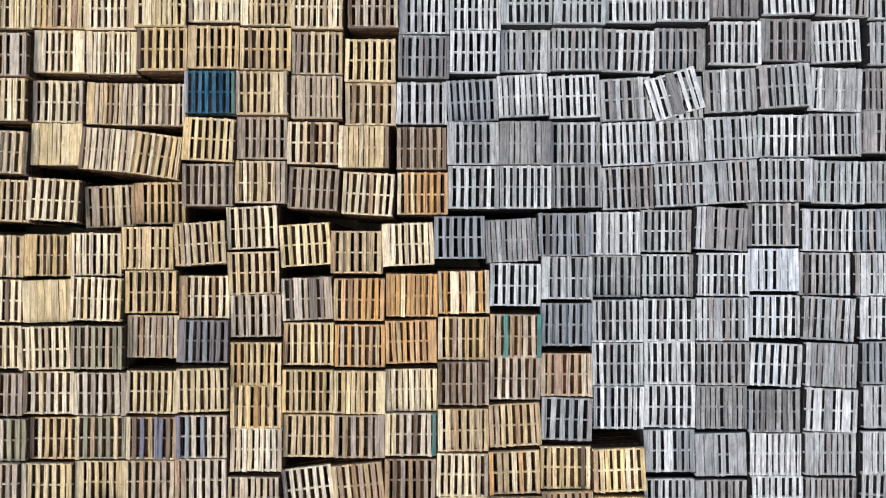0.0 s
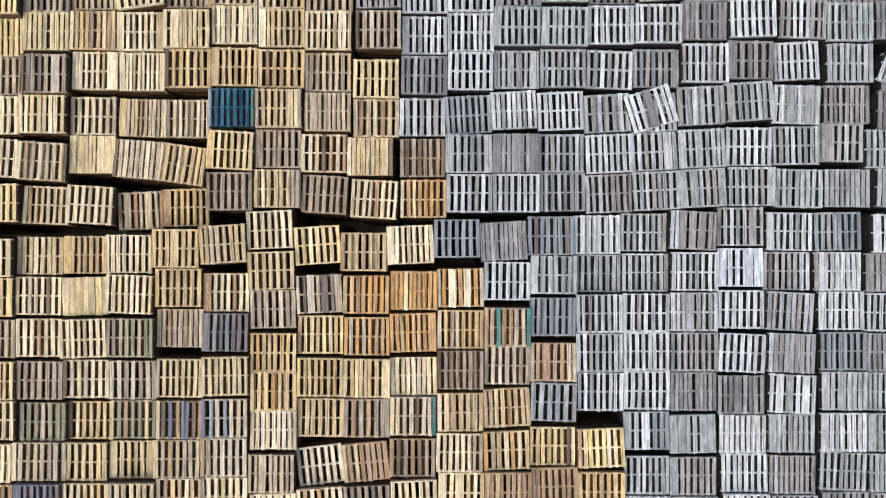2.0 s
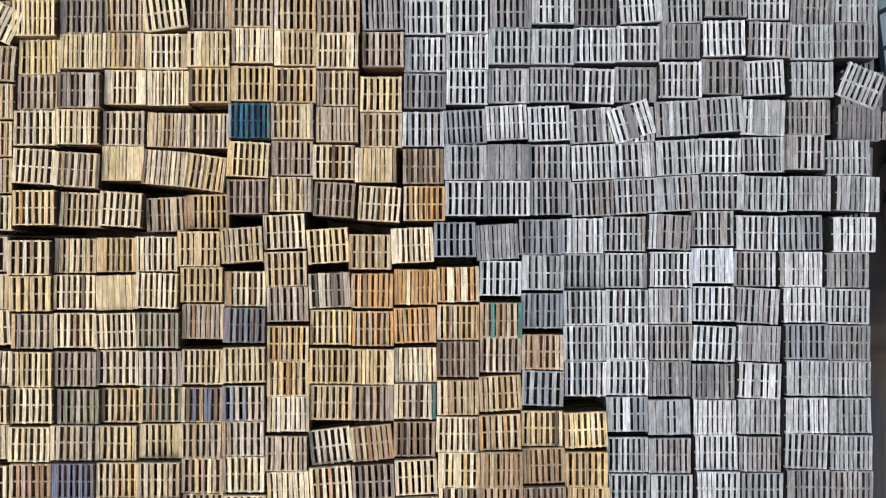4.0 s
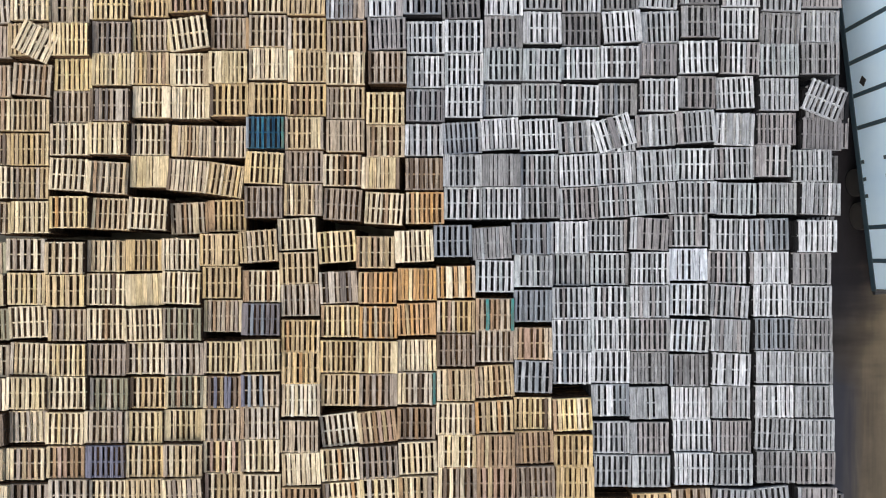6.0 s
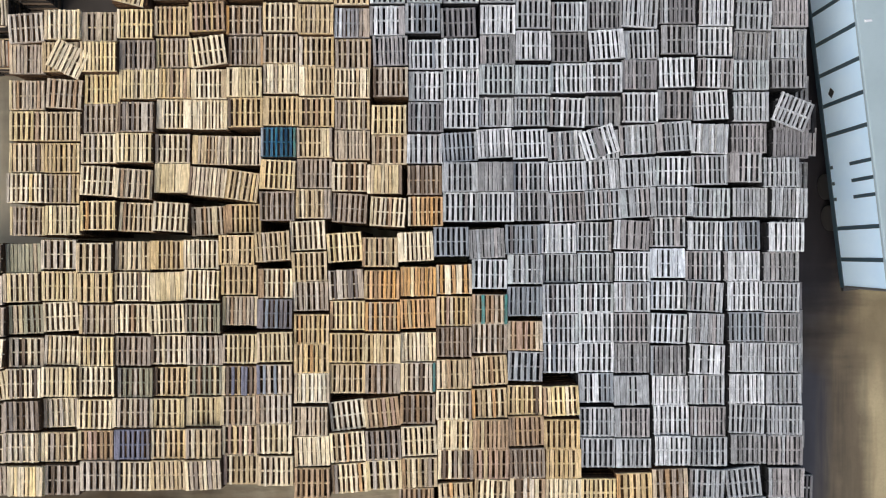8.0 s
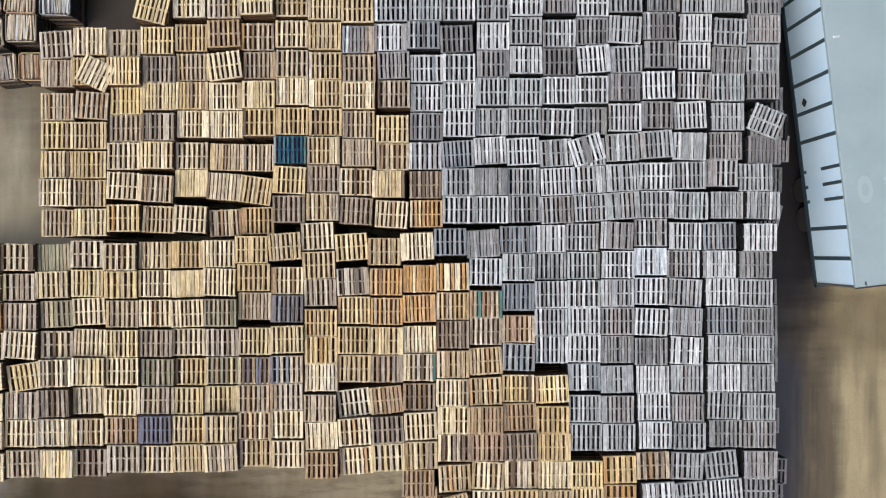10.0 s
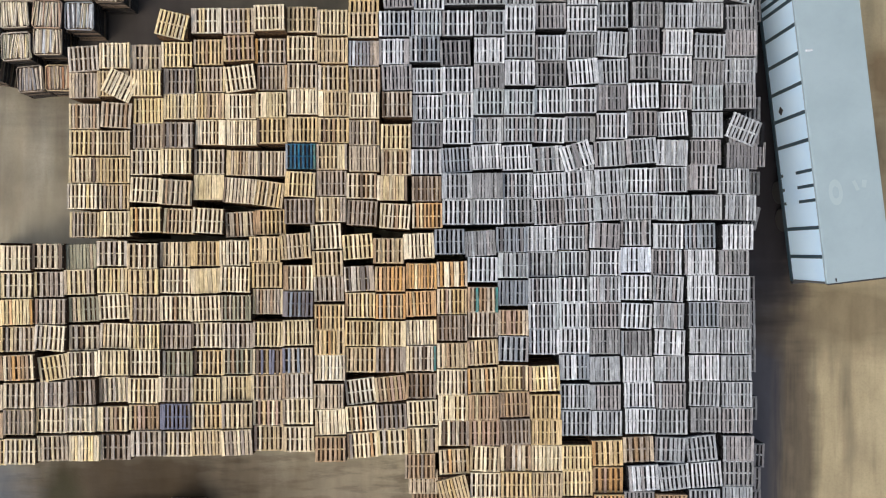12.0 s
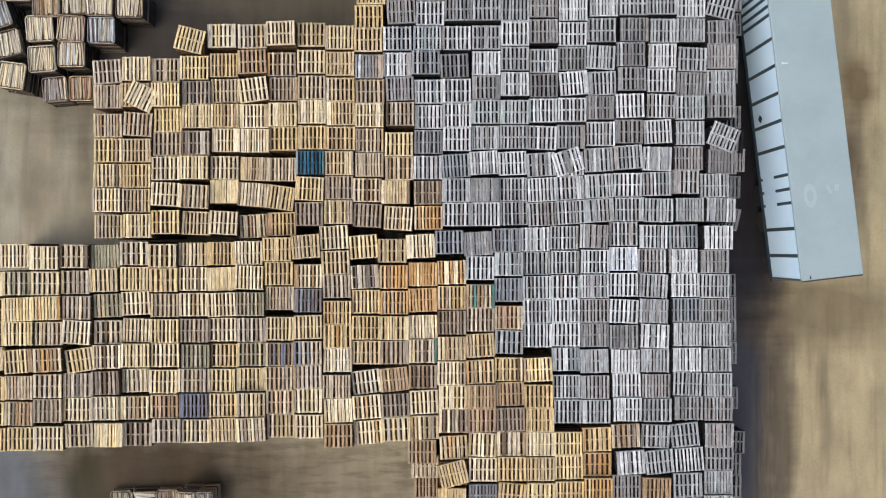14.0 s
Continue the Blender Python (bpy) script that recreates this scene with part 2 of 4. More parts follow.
def painted(name, rgb, rough, dirt_rgb, amount, metal=0.0):
    """Painted sheet metal with grime in two scales."""
    m, nt, bsdf = nodes_of(name)
    coord = nt.nodes.new("ShaderNodeTexCoord").outputs["Object"]
    n1 = add(nt, "ShaderNodeTexNoise", Scale=0.45, Detail=4.0, Roughness=0.6)
    n2 = add(nt, "ShaderNodeTexNoise", Scale=7.0, Detail=5.0, Roughness=0.7)
    for n in (n1, n2):
        nt.links.new(coord, n.inputs["Vector"])
    tone = mixed(nt, "MIX", ramped(nt, n1.outputs["Fac"], 0.42, 0.75, 0, amount), (*rgb, 1), (*dirt_rgb, 1))
    tone = mixed(nt, "MIX", ramped(nt, n2.outputs["Fac"], 0.55, 0.8, 0, 0.5 * amount), tone, (*dirt_rgb, 1))
    nt.links.new(tone, bsdf.inputs["Base Color"])
    bsdf.inputs["Roughness"].default_value = rough
    bsdf.inputs["Metallic"].default_value = metal
    return m


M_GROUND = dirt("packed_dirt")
M_ROOF = painted("trailer_roof_sheet", (0.275, 0.35, 0.365), 0.42, (0.225, 0.295, 0.305), 0.8)
M_FADED = painted("faded_roof_mark", (0.315, 0.392, 0.40), 0.5, (0.29, 0.35, 0.34), 0.9)
M_SIDE = painted("trailer_side_white", (0.63, 0.84, 1.0), 0.3, (0.46, 0.70, 0.95), 0.5)
M_RAIL = painted("pale_roof_rail", (0.34, 0.44, 0.49), 0.4, (0.30, 0.38, 0.41), 0.6)
M_BAND = painted("dark_teal_stripe", (0.03, 0.06, 0.08), 0.5, (0.06, 0.08, 0.09), 0.5)
M_BLACK = painted("black_rubber_and_sign", (0.02, 0.02, 0.02), 0.5, (0.05, 0.05, 0.05), 0.5)
M_STEEL = painted("frame_steel", (0.20, 0.21, 0.22), 0.5, (0.10, 0.09, 0.08), 0.6, 0.6)
M_RUBBER = painted("tyre_rubber", (0.025, 0.025, 0.025), 0.8, (0.06, 0.055, 0.05), 0.6)
M_CHROME = painted("marker_lamp", (0.85, 0.86, 0.84), 0.15, (0.7, 0.7, 0.68), 0.3, 0.5)


# ---- helpers for meshes ----
def box_data(verts, faces, cx, cy, z0, sx, sy, sz, turn=0.0, cham=0.0):
    """Adds a plank to lists of vertices and faces; cham rounds its upper edges."""
    c, s = math.cos(turn), math.sin(turn)
    k = len(verts)
    layers = [(z0, 0.0), (z0 + sz, 0.0)] if not cham else [(z0, 0.0), (z0 + sz - cham, 0.0), (z0 + sz, cham)]
    for z, inset in layers:
        for ux, uy in ((-1, -1), (1, -1), (1, 1), (-1, 1)):
            x, y = ux * (sx / 2 - inset), uy * (sy / 2 - inset)
            verts.append((cx + c * x - s * y, cy + s * x + c * y, z))
    n = len(layers)
    faces.append((k + 3, k + 2, k + 1, k))
    for j in range(n - 1):
        for i in range(4):
            a, b = k + 4 * j + i, k + 4 * j + (i + 1) % 4
            faces.append((a, b, b + 4, a + 4))
    t = k + 4 * (n - 1)
    faces.append((t, t + 1, t + 2, t + 3))


def mesh_of(name, verts, faces, material=None):
    me = bpy.data.meshes.new(name)
    me.from_pydata(verts, [], faces)
    me.update()
    me.materials.append(material)
    return me


def placed(name, mesh, parent=None, m=None, material=None):
    """An object on a shared mesh, under its thing, with a material of its own."""
    ob = new(name, mesh)
    if parent:
        ob.parent = parent
    if m is not None:
        ob.matrix_basis = m
    if material:
        ob.material_slots[0].link = "OBJECT"
        ob.material_slots[0].material = material
    return ob


# ---- ground ----
def build_ground():
    steps = sorted({s * v for v in [0, 2, 4, 6, 8, 10, 12, 14, 16, 18, 20, 23, 26, 30, 36, 45, 60, 90, 150, 300, 700] for s in (-1, 1)})
    verts, faces, n = [], [], len(steps)
    for y in steps:
        for x in steps:
            verts.append((x, y, 0.03 * (noise.noise((x * 0.21, y * 0.21, 4.0)) - 1.0)))
    for j in range(n - 1):
        for i in range(n - 1):
            faces.append((j * n + i, j * n + i + 1, (j + 1) * n + i + 1, (j + 1) * n + i))
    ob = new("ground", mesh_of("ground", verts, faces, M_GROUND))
    tagged(ob, "packed tan and grey dirt yard, dark wheel tracks, painted shade", "ground", kind="structure")


build_ground()

# ---- pallets: nominally 1.22 m by 1.02 m, three stringers, seven or so deck boards ----
# built slightly smaller, fitted to the view so dark lines part the stacks
PITCH, LONG, DEEP = 0.14, 1.205, 1.003
DECK, RAIL = 0.019, 0.098


@functools.lru_cache(None)
def board_mesh(cm, variant):
    """One sawn board along y: wavering edges, eased arrises, a little crook and twist."""
    r = random.Random(cm * 10 + variant)
    half, length = cm / 200 - 0.001, DEEP + r.uniform(-0.02, 0.012)
    crook, twist = r.uniform(-0.009, 0.009), r.uniform(-0.005, 0.005)
    verts, faces, cuts = [], [], 4
    for k in range(cuts):
        v = 2 * k / (cuts - 1) - 1
        y = v * length / 2
        x = crook * v * v + r.uniform(-0.003, 0.003)
        a, c = half + r.uniform(-0.005, 0.002), half + r.uniform(-0.005, 0.002)
        lift = r.uniform(-0.002, 0.003)
        skew = r.uniform(-0.012, 0.012) if k in (0, cuts - 1) else 0.0
        verts += [(x - a, y - skew, 0), (x + c, y + skew, 0),
                  (x + c - 0.005, y + skew, DECK + lift + twist * v), (x - a + 0.005, y - skew, DECK + lift - twist * v)]
    for k in range(cuts - 1):
        for i in range(4):
            p, q = 4 * k + i, 4 * k + (i + 1) % 4
            faces.append((p, p + 4, q + 4, q))
    faces += [(0, 1, 2, 3), tuple(4 * (cuts - 1) + i for i in (3, 2, 1, 0))]
    return mesh_of("deck_board", verts, faces, W["tan"])


@functools.lru_cache(None)
def stringer_mesh(variant):
    r = random.Random(variant)
    verts, faces = [], []
    box_data(verts, faces, 0, 0, 0, 0.038 + r.uniform(-0.002, 0.004), LONG, RAIL, 0, 0.003)
    return mesh_of("stringer", verts, faces, W["tan"])


@functools.lru_cache(None)
def bottom_mesh(variant):
    r = random.Random(variant + 50)
    verts, faces = [], []
    for x in (-0.54, -0.27, 0.0, 0.27, 0.54):
        box_data(verts, faces, x + r.uniform(-0.02, 0.02), 0, 0, 0.12 + r.uniform(-0.03, 0.02), DEEP, DECK)
    return mesh_of("bottom_boards", verts, faces, W["shaded_warm"])


@functools.lru_cache(None)
def lower_mesh(count, variant, ragged):
    """The pallets beneath the top one, each a little out of true."""
    r = random.Random(count * 100 + variant * 7 + ragged)
    verts, faces = [], []
    for level in range(count):
        near_top = level >= count - 4
        v0 = len(verts)
        z = level * PITCH
        for y in (-DEEP / 2 + 0.02, 0, DEEP / 2 - 0.02):
            box_data(verts, faces, 0, y, z + DECK, LONG, 0.038, RAIL)
        if near_top or level % 3 == 0:
            for x in (-0.54, -0.27, 0.0, 0.27, 0.54):
                box_data(verts, faces, x, 0, z, 0.10 + r.uniform(-0.02, 0.03), DEEP, DECK)
        nb = 7 if near_top else 5
        for i in range(nb):
            w = r.uniform(0.09, 0.13) if near_top else r.uniform(0.12, 0.2)
            x = -LONG / 2 + 0.06 + i * (LONG - 0.12) / (nb - 1)
            box_data(verts, faces, max(min(x, LONG / 2 - w / 2), -LONG / 2 + w / 2), 0, z + DECK + RAIL, w, DEEP + r.uniform(-0.02, 0.015), DECK)
        dx, dy, a = r.gauss(0, 0.012), r.gauss(0, 0.012), radians(r.gauss(0, 0.5))
        if ragged and count - 9 <= level < count - 1 and r.random() < 0.4:
            dx += r.uniform(0.08, 0.42)
            a += radians(r.uniform(-3, 3))
        c, s = math.cos(a), math.sin(a)
        for k in range(v0, len(verts)):
            x, y, zz = verts[k]
            verts[k] = (c * x - s * y + dx, s * x + c * y + dy, zz)
    return mesh_of("stack_base", verts, faces, W["shaded_warm"])


def board_layout(style, r):
    """Centres and widths in cm of the deck boards for one kind of deck."""
    def even(n, lo, hi):
        widths = [r.randint(lo, hi) for _ in range(n)]
        free = max(121 - sum(widths), 0) / (n - 1)
        out, x = [], -61.0
        for w in widths:
            out.append((x + w / 2, w, ""))
            x += w + free
        return out
    if len(style) > 1:
        # digits are boards in units of their usual width, a letter after one its own wood, the marks open, narrow, thin and shut gaps
        gap = {".": 0.62, ":": 0.30, ";": 0.16, ",": 0.05}
        tokens = [ch for ch in style if ch.isdigit() or ch in gap]
        woods = [style[i + 1:i + 2] for i, ch in enumerate(style) if ch.isdigit()]
        total = sum(int(ch) if ch.isdigit() else gap[ch] for ch in tokens)
        unit, out, x = 121 / total, [], -60.5
        for ch in tokens:
            w = unit * (int(ch) if ch.isdigit() else gap[ch])
            if ch.isdigit():
                own = woods.pop(0)
                out.append((x + w / 2, round(max(w + r.choice((-1, 0, 0, 0, 1)), 5)), own if own.isalpha() else ""))
            x += w
        return out
    if style == "o":
        n = r.choice((7, 7, 7, 8, 8))
        out = even(n, 10, 11) if n == 7 else even(n, 9, 10)
        if r.random() < 0.35:
            out[0] = (-61 + 7, 14, "")
        if r.random() < 0.35:
            out[-1] = (61 - 7, 14, "")
        return out
    if style == "m":
        return even(r.choice((7, 8)), 8, 13)
    if style == "e":
        return even(r.choice((8, 9)), 11, 12)
    if style == "E":
        return even(7, 13, 14)
    return even(9, 13, 13)


def deck(parent, look_code, style, r, z):
    """Deck boards and stringers of one pallet, its underside at z, under parent."""
    names = LOOKS[look_code][0].split()
    main = names[0] if len(style) > 1 or r.random() < 0.8 else r.choice(names)
    for x, cm, own in board_layout(style, r):
        if style == "o" and z > 1 and r.random() < 0.006:
            continue
        kind = main if r.random() < 0.9 else r.choice(names)
        kind = (WARM_SINGLE if look_code in WARM else GREY_SINGLE)[own] if own else kind
        variant = r.randint(0, 4)
        placed("deck_board", board_mesh(int(cm), variant), parent,
               pose(x / 100 + r.gauss(0, 0.005), r.gauss(0, 0.005), z + DECK + RAIL, 0, 0, r.gauss(0, 0.5)), W[kind])
    for y in (-DEEP / 2 + 0.022, r.gauss(0, 0.01), DEEP / 2 - 0.022):
        placed("stringer", stringer_mesh(r.randint(0, 2)), parent, pose(0, y, z + DECK, 0, 0, 90), W[r.choice(names)])


def words(look_code, style):
    if len(style) > 1:
        wide, tight = style.count("."), style.count(",") + style.count(":") + style.count(";")
        how = "spaced slats" if wide >= 2 * tight else "closely laid slats" if tight >= 2 * wide else "uneven slats"
        how = "tight plank deck" if style.count(",") + style.count(";") > 4 else how
    else:
        how = {"o": "spaced slats", "m": "uneven slats", "e": "closely laid slats", "E": "broad even slats",
               "f": "tight plank deck"}[style]
    return LOOKS[look_code][1], how


def loose_pallet(x, y, turn, level, code):
    r = random.Random(int(x * 991 + y * 577))
    ob = new("pallet")
    ob.matrix_basis = pose(x, y, level * PITCH, 0, 0, turn)
    tone, how = words(code[0], code[1:])
    tagged(ob, f"{tone} pallet with {how} lying askew", "pallet", "loose pallets on the stacks")
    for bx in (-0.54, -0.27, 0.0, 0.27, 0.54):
        placed("bottom_board", board_mesh(12, r.randint(0, 2)), ob, pose(bx, 0, 0), W["shaded_warm" if code[0] in WARM else "shaded_grey"])
    deck(ob, code[0], code[1:], r, 0)


def pallet_stack(x, y, turn, count, code, group="pallet stacks in the yard", size="tall"):
    r = random.Random(int(x * 991 + y * 577))
    if abs(turn) > 15.5:
        loose_pallet(x, y, turn, count - 1, code)
        return
    ob = new("pallet_stack" if code[0] in WARM else "weathered_pallet_stack")
    base_turn = turn if abs(turn) < 12 else 0.15 * turn
    ob.matrix_basis = pose(x, y, 0, 0, 0, base_turn)
    tone, how = words(code[0], code[1:])
    tagged(ob, f"{size} pallet stack, {tone} top, {how}", "pallet stack", group)
    # lower boards take the darkened wood, so the gaps read as shade
    under = W["shaded_warm" if code[0] in WARM or x < -2.6 else "shaded_grey"]
    # blue pallet: near-black lower wood for the shade in its gaps
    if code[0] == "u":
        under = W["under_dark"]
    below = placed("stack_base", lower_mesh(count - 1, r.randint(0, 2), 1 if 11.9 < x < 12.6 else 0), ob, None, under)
    tagged(below, "the pallets below the top one, gap shade in their colour", kind="stuff")
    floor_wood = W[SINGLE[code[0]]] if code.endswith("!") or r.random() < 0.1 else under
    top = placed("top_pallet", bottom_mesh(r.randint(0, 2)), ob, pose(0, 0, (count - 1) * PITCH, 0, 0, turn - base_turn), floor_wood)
    deck(top, code[0], code[1:], r, 0)


def stack_row(entries):
    for x, y, turn, count, code in entries:
        pallet_stack(x, y, turn, count, code)


stack_row([
    (-10.81, 8.97, -14.0, 31, "y1.1.1.1.1:1.1:1"), (-9.53, 9.22, 0.6, 29, "l2w.1e:1e.1.1.2"), (-8.14, 9.11, 1.1, 31, "a1w.1w.1.1w.1.1.1"), (-6.91, 9.21, 1.8, 32, "c1.1.1.1.1.1.1:1"),
    (-5.68, 9.27, -0.2, 29, "t1.1.1.1.1.1.1"), (-4.45, 9.10, -0.5, 30, "e1a:1.1.1.1:1.1.1"), (-3.21, 10.03, 0.4, 29, "h1.1.1.1.1.1.1"), (-3.11, 11.04, 0.3, 30, "yo"),
])
stack_row([
    (-1.80, 10.16, 2.6, 31, "i1:1.1:1.1:1.1.1"), (-0.58, 10.13, -0.2, 30, "w1.1.1.1.1.1.1"), (0.64, 10.33, 0.0, 30, "g1.1.1:1.1.1.1:1"), (1.85, 10.33, 0.1, 30, "s1.1.1.1.1.1.1"),
    (3.06, 10.30, -0.6, 30, "s1.1.1:1.1.1.1.1"), (4.28, 10.47, -0.2, 30, "i1.1.1:1.1.1.1.1"), (5.51, 10.27, 0.5, 31, "w1:1:1.1:1:1:1:1:1"), (6.85, 10.51, 0.6, 30, "w1:1:1:1:1:1:1:1:1"),
    (8.13, 10.56, -0.4, 30, "s1.1.1.1.1.1.1"), (9.35, 10.58, -0.0, 30, "s1.1.1:1.1.1.1.1"), (10.57, 10.46, 0.2, 30, "w1:1.1:1:1:1.1:1"), (11.83, 10.38, -15.0, 31, "so"),
])
stack_row([
    (-1.80, 11.25, 0.2, 30, "gm"), (-0.58, 11.15, 0.2, 31, "so"), (0.64, 11.39, -0.6, 30, "so"), (1.85, 11.36, 0.4, 30, "go"),
    (3.07, 11.36, -0.4, 30, "so"), (4.29, 11.58, -0.6, 29, "so"), (5.55, 11.38, 0.1, 30, "sm"), (6.88, 11.63, 0.4, 29, "so"),
    (8.14, 11.60, 0.3, 30, "go"), (9.36, 11.62, -0.6, 30, "so"), (10.60, 11.58, -0.2, 29, "so"), (11.82, 11.54, 0.2, 30, "so"),
])
stack_row([
    (-14.32, 7.61, 3.9, 31, "G1w.1w.1.1w.1.1w.1w"), (-13.09, 7.73, 0.2, 31, "c1t:1.1.1.1.1.1:1e"), (-11.88, 7.70, 0.3, 30, "a2.1i.2:1e.1.1"), (-10.66, 7.81, -0.1, 30, "y1:1.1.1.1.1.1.1"),
    (-9.44, 7.95, 0.1, 29, "h1a.1.1.1b.1.1.1:1"), (-8.19, 8.07, 2.2, 30, "b1t.1r.1.1r.1.1.1"), (-6.95, 7.99, 0.3, 29, "a1o.1.1b.1.1.1.1"), (-5.69, 8.10, -0.1, 29, "c1t.1.1.1.1.1.1"),
    (-4.41, 7.94, -0.3, 31, "t1:1:1.1:1:1.1:1"), (-3.20, 7.86, -0.1, 30, "i1s:1w:1i:1s:1:1:1b,2b"), (-1.98, 7.94, 0.4, 30, "w1i:1.1.1:1:1:2i"), (-0.76, 8.03, 0.1, 30, "n1s.1w.1.1.1.1.1"),
])
stack_row([
    (-3.23, 9.00, 0.5, 30, "t1.1.1.1.1.1.1"), (-1.98, 9.05, 0.4, 30, "s1w.1.1.1.1n.1.1"), (-0.70, 9.07, -0.2, 30, "x1n.1w.1:1n.1.1.1:1"), (0.55, 9.07, -0.0, 30, "w1a.1.1.1.1.1.1"),
    (1.82, 9.05, 0.0, 31, "s1.1.1d.2.1.1.1"), (3.04, 9.22, -0.4, 31, "w1.1.1.1.1.1.1"), (4.28, 9.36, 0.4, 30, "i1.1.1.1.1:1:1:1"), (5.52, 9.24, -0.0, 30, "w1.1.1.1.1.1.1"),
    (6.74, 9.40, 0.4, 30, "s1.1.1.1.1.1.1"), (8.19, 9.47, -0.1, 29, "g1:1.1:1.1.1.1:1"), (9.40, 9.33, -0.6, 31, "s1:1:1.1:1.1:1:1"), (10.61, 9.44, -0.5, 29, "s1:1:1:1:1:1:1:1:1"),
    (11.83, 9.26, 0.6, 31, "g1:1.1:1:1:1.1:1"),
])
stack_row([
    (-14.36, 6.58, -0.2, 30, "G1a;1a;1;1;1a.1;1;1;1"), (-13.14, 6.62, 0.1, 31, "to"), (-12.80, 6.51, -25.1, 32, "c1:1.1:1.1:1.1:1"), (-11.79, 6.60, 0.1, 32, "y1h:1:1:1:1:1:1.1:1"),
    (-10.58, 6.74, -0.1, 30, "G2.1.1d.1.1.1.1d"), (-9.37, 6.85, 0.9, 29, "a1e.1.1.1.1.1.1:1y"), (-8.11, 6.84, 8.2, 31, "c1.1.1.1.1.1.1"), (-6.87, 6.92, 0.1, 29, "a1b.1.1.1.1.1:1,1b"),
    (-5.64, 6.96, -0.3, 30, "a1a.1.1c.1.1.1.1"), (-4.41, 6.87, 0.2, 30, "t1w.1.1w.1.1.1.1"), (-3.15, 6.79, 0.4, 30, "a1p.1.1p.1.1.1.1b"), (-1.87, 6.90, 2.2, 30, "i1p.1:1i:1:1:1:1.1p"),
    (-0.65, 6.78, 0.4, 30, "w1s:1.1.1.1.1n:1.1"),
])
stack_row([
    (0.46, 7.88, 2.0, 30, "d1g.1.1.1.1g.1.1"), (1.82, 7.99, -0.2, 30, "w1:1:1.1:1:1:1.1"), (3.04, 8.19, -0.1, 30, "s1.1.1.1.1.1.1"), (4.26, 8.05, -0.2, 31, "s1i.1.1.1.1.1:1w.1"),
    (5.49, 8.18, -0.0, 30, "g1.1.1.1.1.1.1:1"), (6.72, 8.24, -3.2, 30, "s1:1:1.1:1:1:1.1"), (7.96, 8.34, 0.2, 31, "d1g:1s.1:1d:1:1.1:1"), (9.34, 8.31, -0.3, 30, "w1i:1.1:1:1:1.1:1"),
    (10.58, 8.11, -2.3, 31, "s1.1.1.1.1.1.1"), (11.81, 8.23, -0.2, 31, "i1:1:1:1:1:1:1:1:1"),
])
stack_row([
    (-14.36, 5.34, 0.2, 30, "a1e:1:1b.1:1:1:1:1b:1"), (-13.07, 5.39, -3.7, 30, "a1.1b.1.1.1.1b.1"), (-11.83, 5.59, 0.4, 29, "y1.1e:1.1:1:1:1:1"), (-10.58, 5.73, -0.2, 30, "e1;1;1;1;1.1;1;1;1"),
    (-9.35, 5.76, -0.4, 30, "h1e;1;1;1;1b.1;1;1b;1"), (-8.11, 5.74, 0.4, 30, "c2.1.1.1.1.1.2"), (-6.86, 5.78, 0.4, 31, "e1.2,1,1;1,1;1.1"), (-5.64, 5.93, 0.2, 30, "c1a;1;1;1a;1.1;1;1;1"),
    (-4.40, 5.85, 0.2, 30, "t2c,1:1.1.1.1.1.1"), (-3.16, 5.75, 0.0, 31, "c1:1.1:1a:1.1:1,1:1"), (-1.86, 5.83, 0.3, 30, "G1k.1.1s.1.1.1.1s"), (-0.65, 5.72, 0.2, 29, "w2s.1.1s:1.1.1.1"),
])
stack_row([
    (0.56, 6.78, 0.2, 31, "w1.1s.1.1.1s.1.1"), (1.82, 6.95, 0.2, 30, "g2i.1.1i.1.1:2"), (3.04, 7.10, 0.0, 30, "w2.1:1.1s:1:1:1"), (4.28, 7.03, 0.4, 30, "d1g.1.1.1.1g.1.1"),
    (5.54, 7.10, 4.2, 31, "w1.1.1.1.1.1:2"), (6.77, 7.13, 2.2, 30, "s2.1.1.1.1.1.1"), (8.05, 7.32, 0.2, 30, "g2.1.1.1:1:1:1"), (9.34, 7.29, 0.0, 29, "w1.1.1.1.1.1.1"),
    (10.59, 7.09, -2.3, 30, "g1:1.1.1.1:1.1.1"), (11.83, 7.18, -0.2, 30, "s1.1.1:1.1:1:1.1"),
])
stack_row([
    (-14.35, 4.28, -0.3, 30, "y1e.1.1.1.1.1b.1e"), (-13.12, 4.27, 0.2, 30, "t1c.1.1.1.1.1.1:1"), (-11.86, 4.57, 0.0, 29, "a1i.1.1i.1.1.1.1"), (-10.57, 4.58, -0.0, 31, "G1k.1d,1.1d.1.2w.1"),
    (-9.35, 4.73, -0.3, 29, "c3.1.1.1.1.3"), (-8.11, 4.71, -0.1, 29, "c2,1:1,1.1:1.1:1.1,2"), (-6.85, 4.77, 0.2, 30, "h1k.1.1.1.1.1.1"), (-5.63, 4.82, -0.3, 30, "h2.1.1f.1.1.1.1"),
    (-4.40, 4.78, -0.2, 30, "h1.1b.1.1b.1.1.1"), (-3.17, 4.69, -0.1, 30, "a1i,1i.1i.1e.1.1e.1.1"), (-1.91, 4.53, -0.2, 30, "e1y.1y.1.1.1y.1.1"), (-0.65, 4.63, -0.4, 30, "d1:1.1s.1:1.1s.1:1"),
])
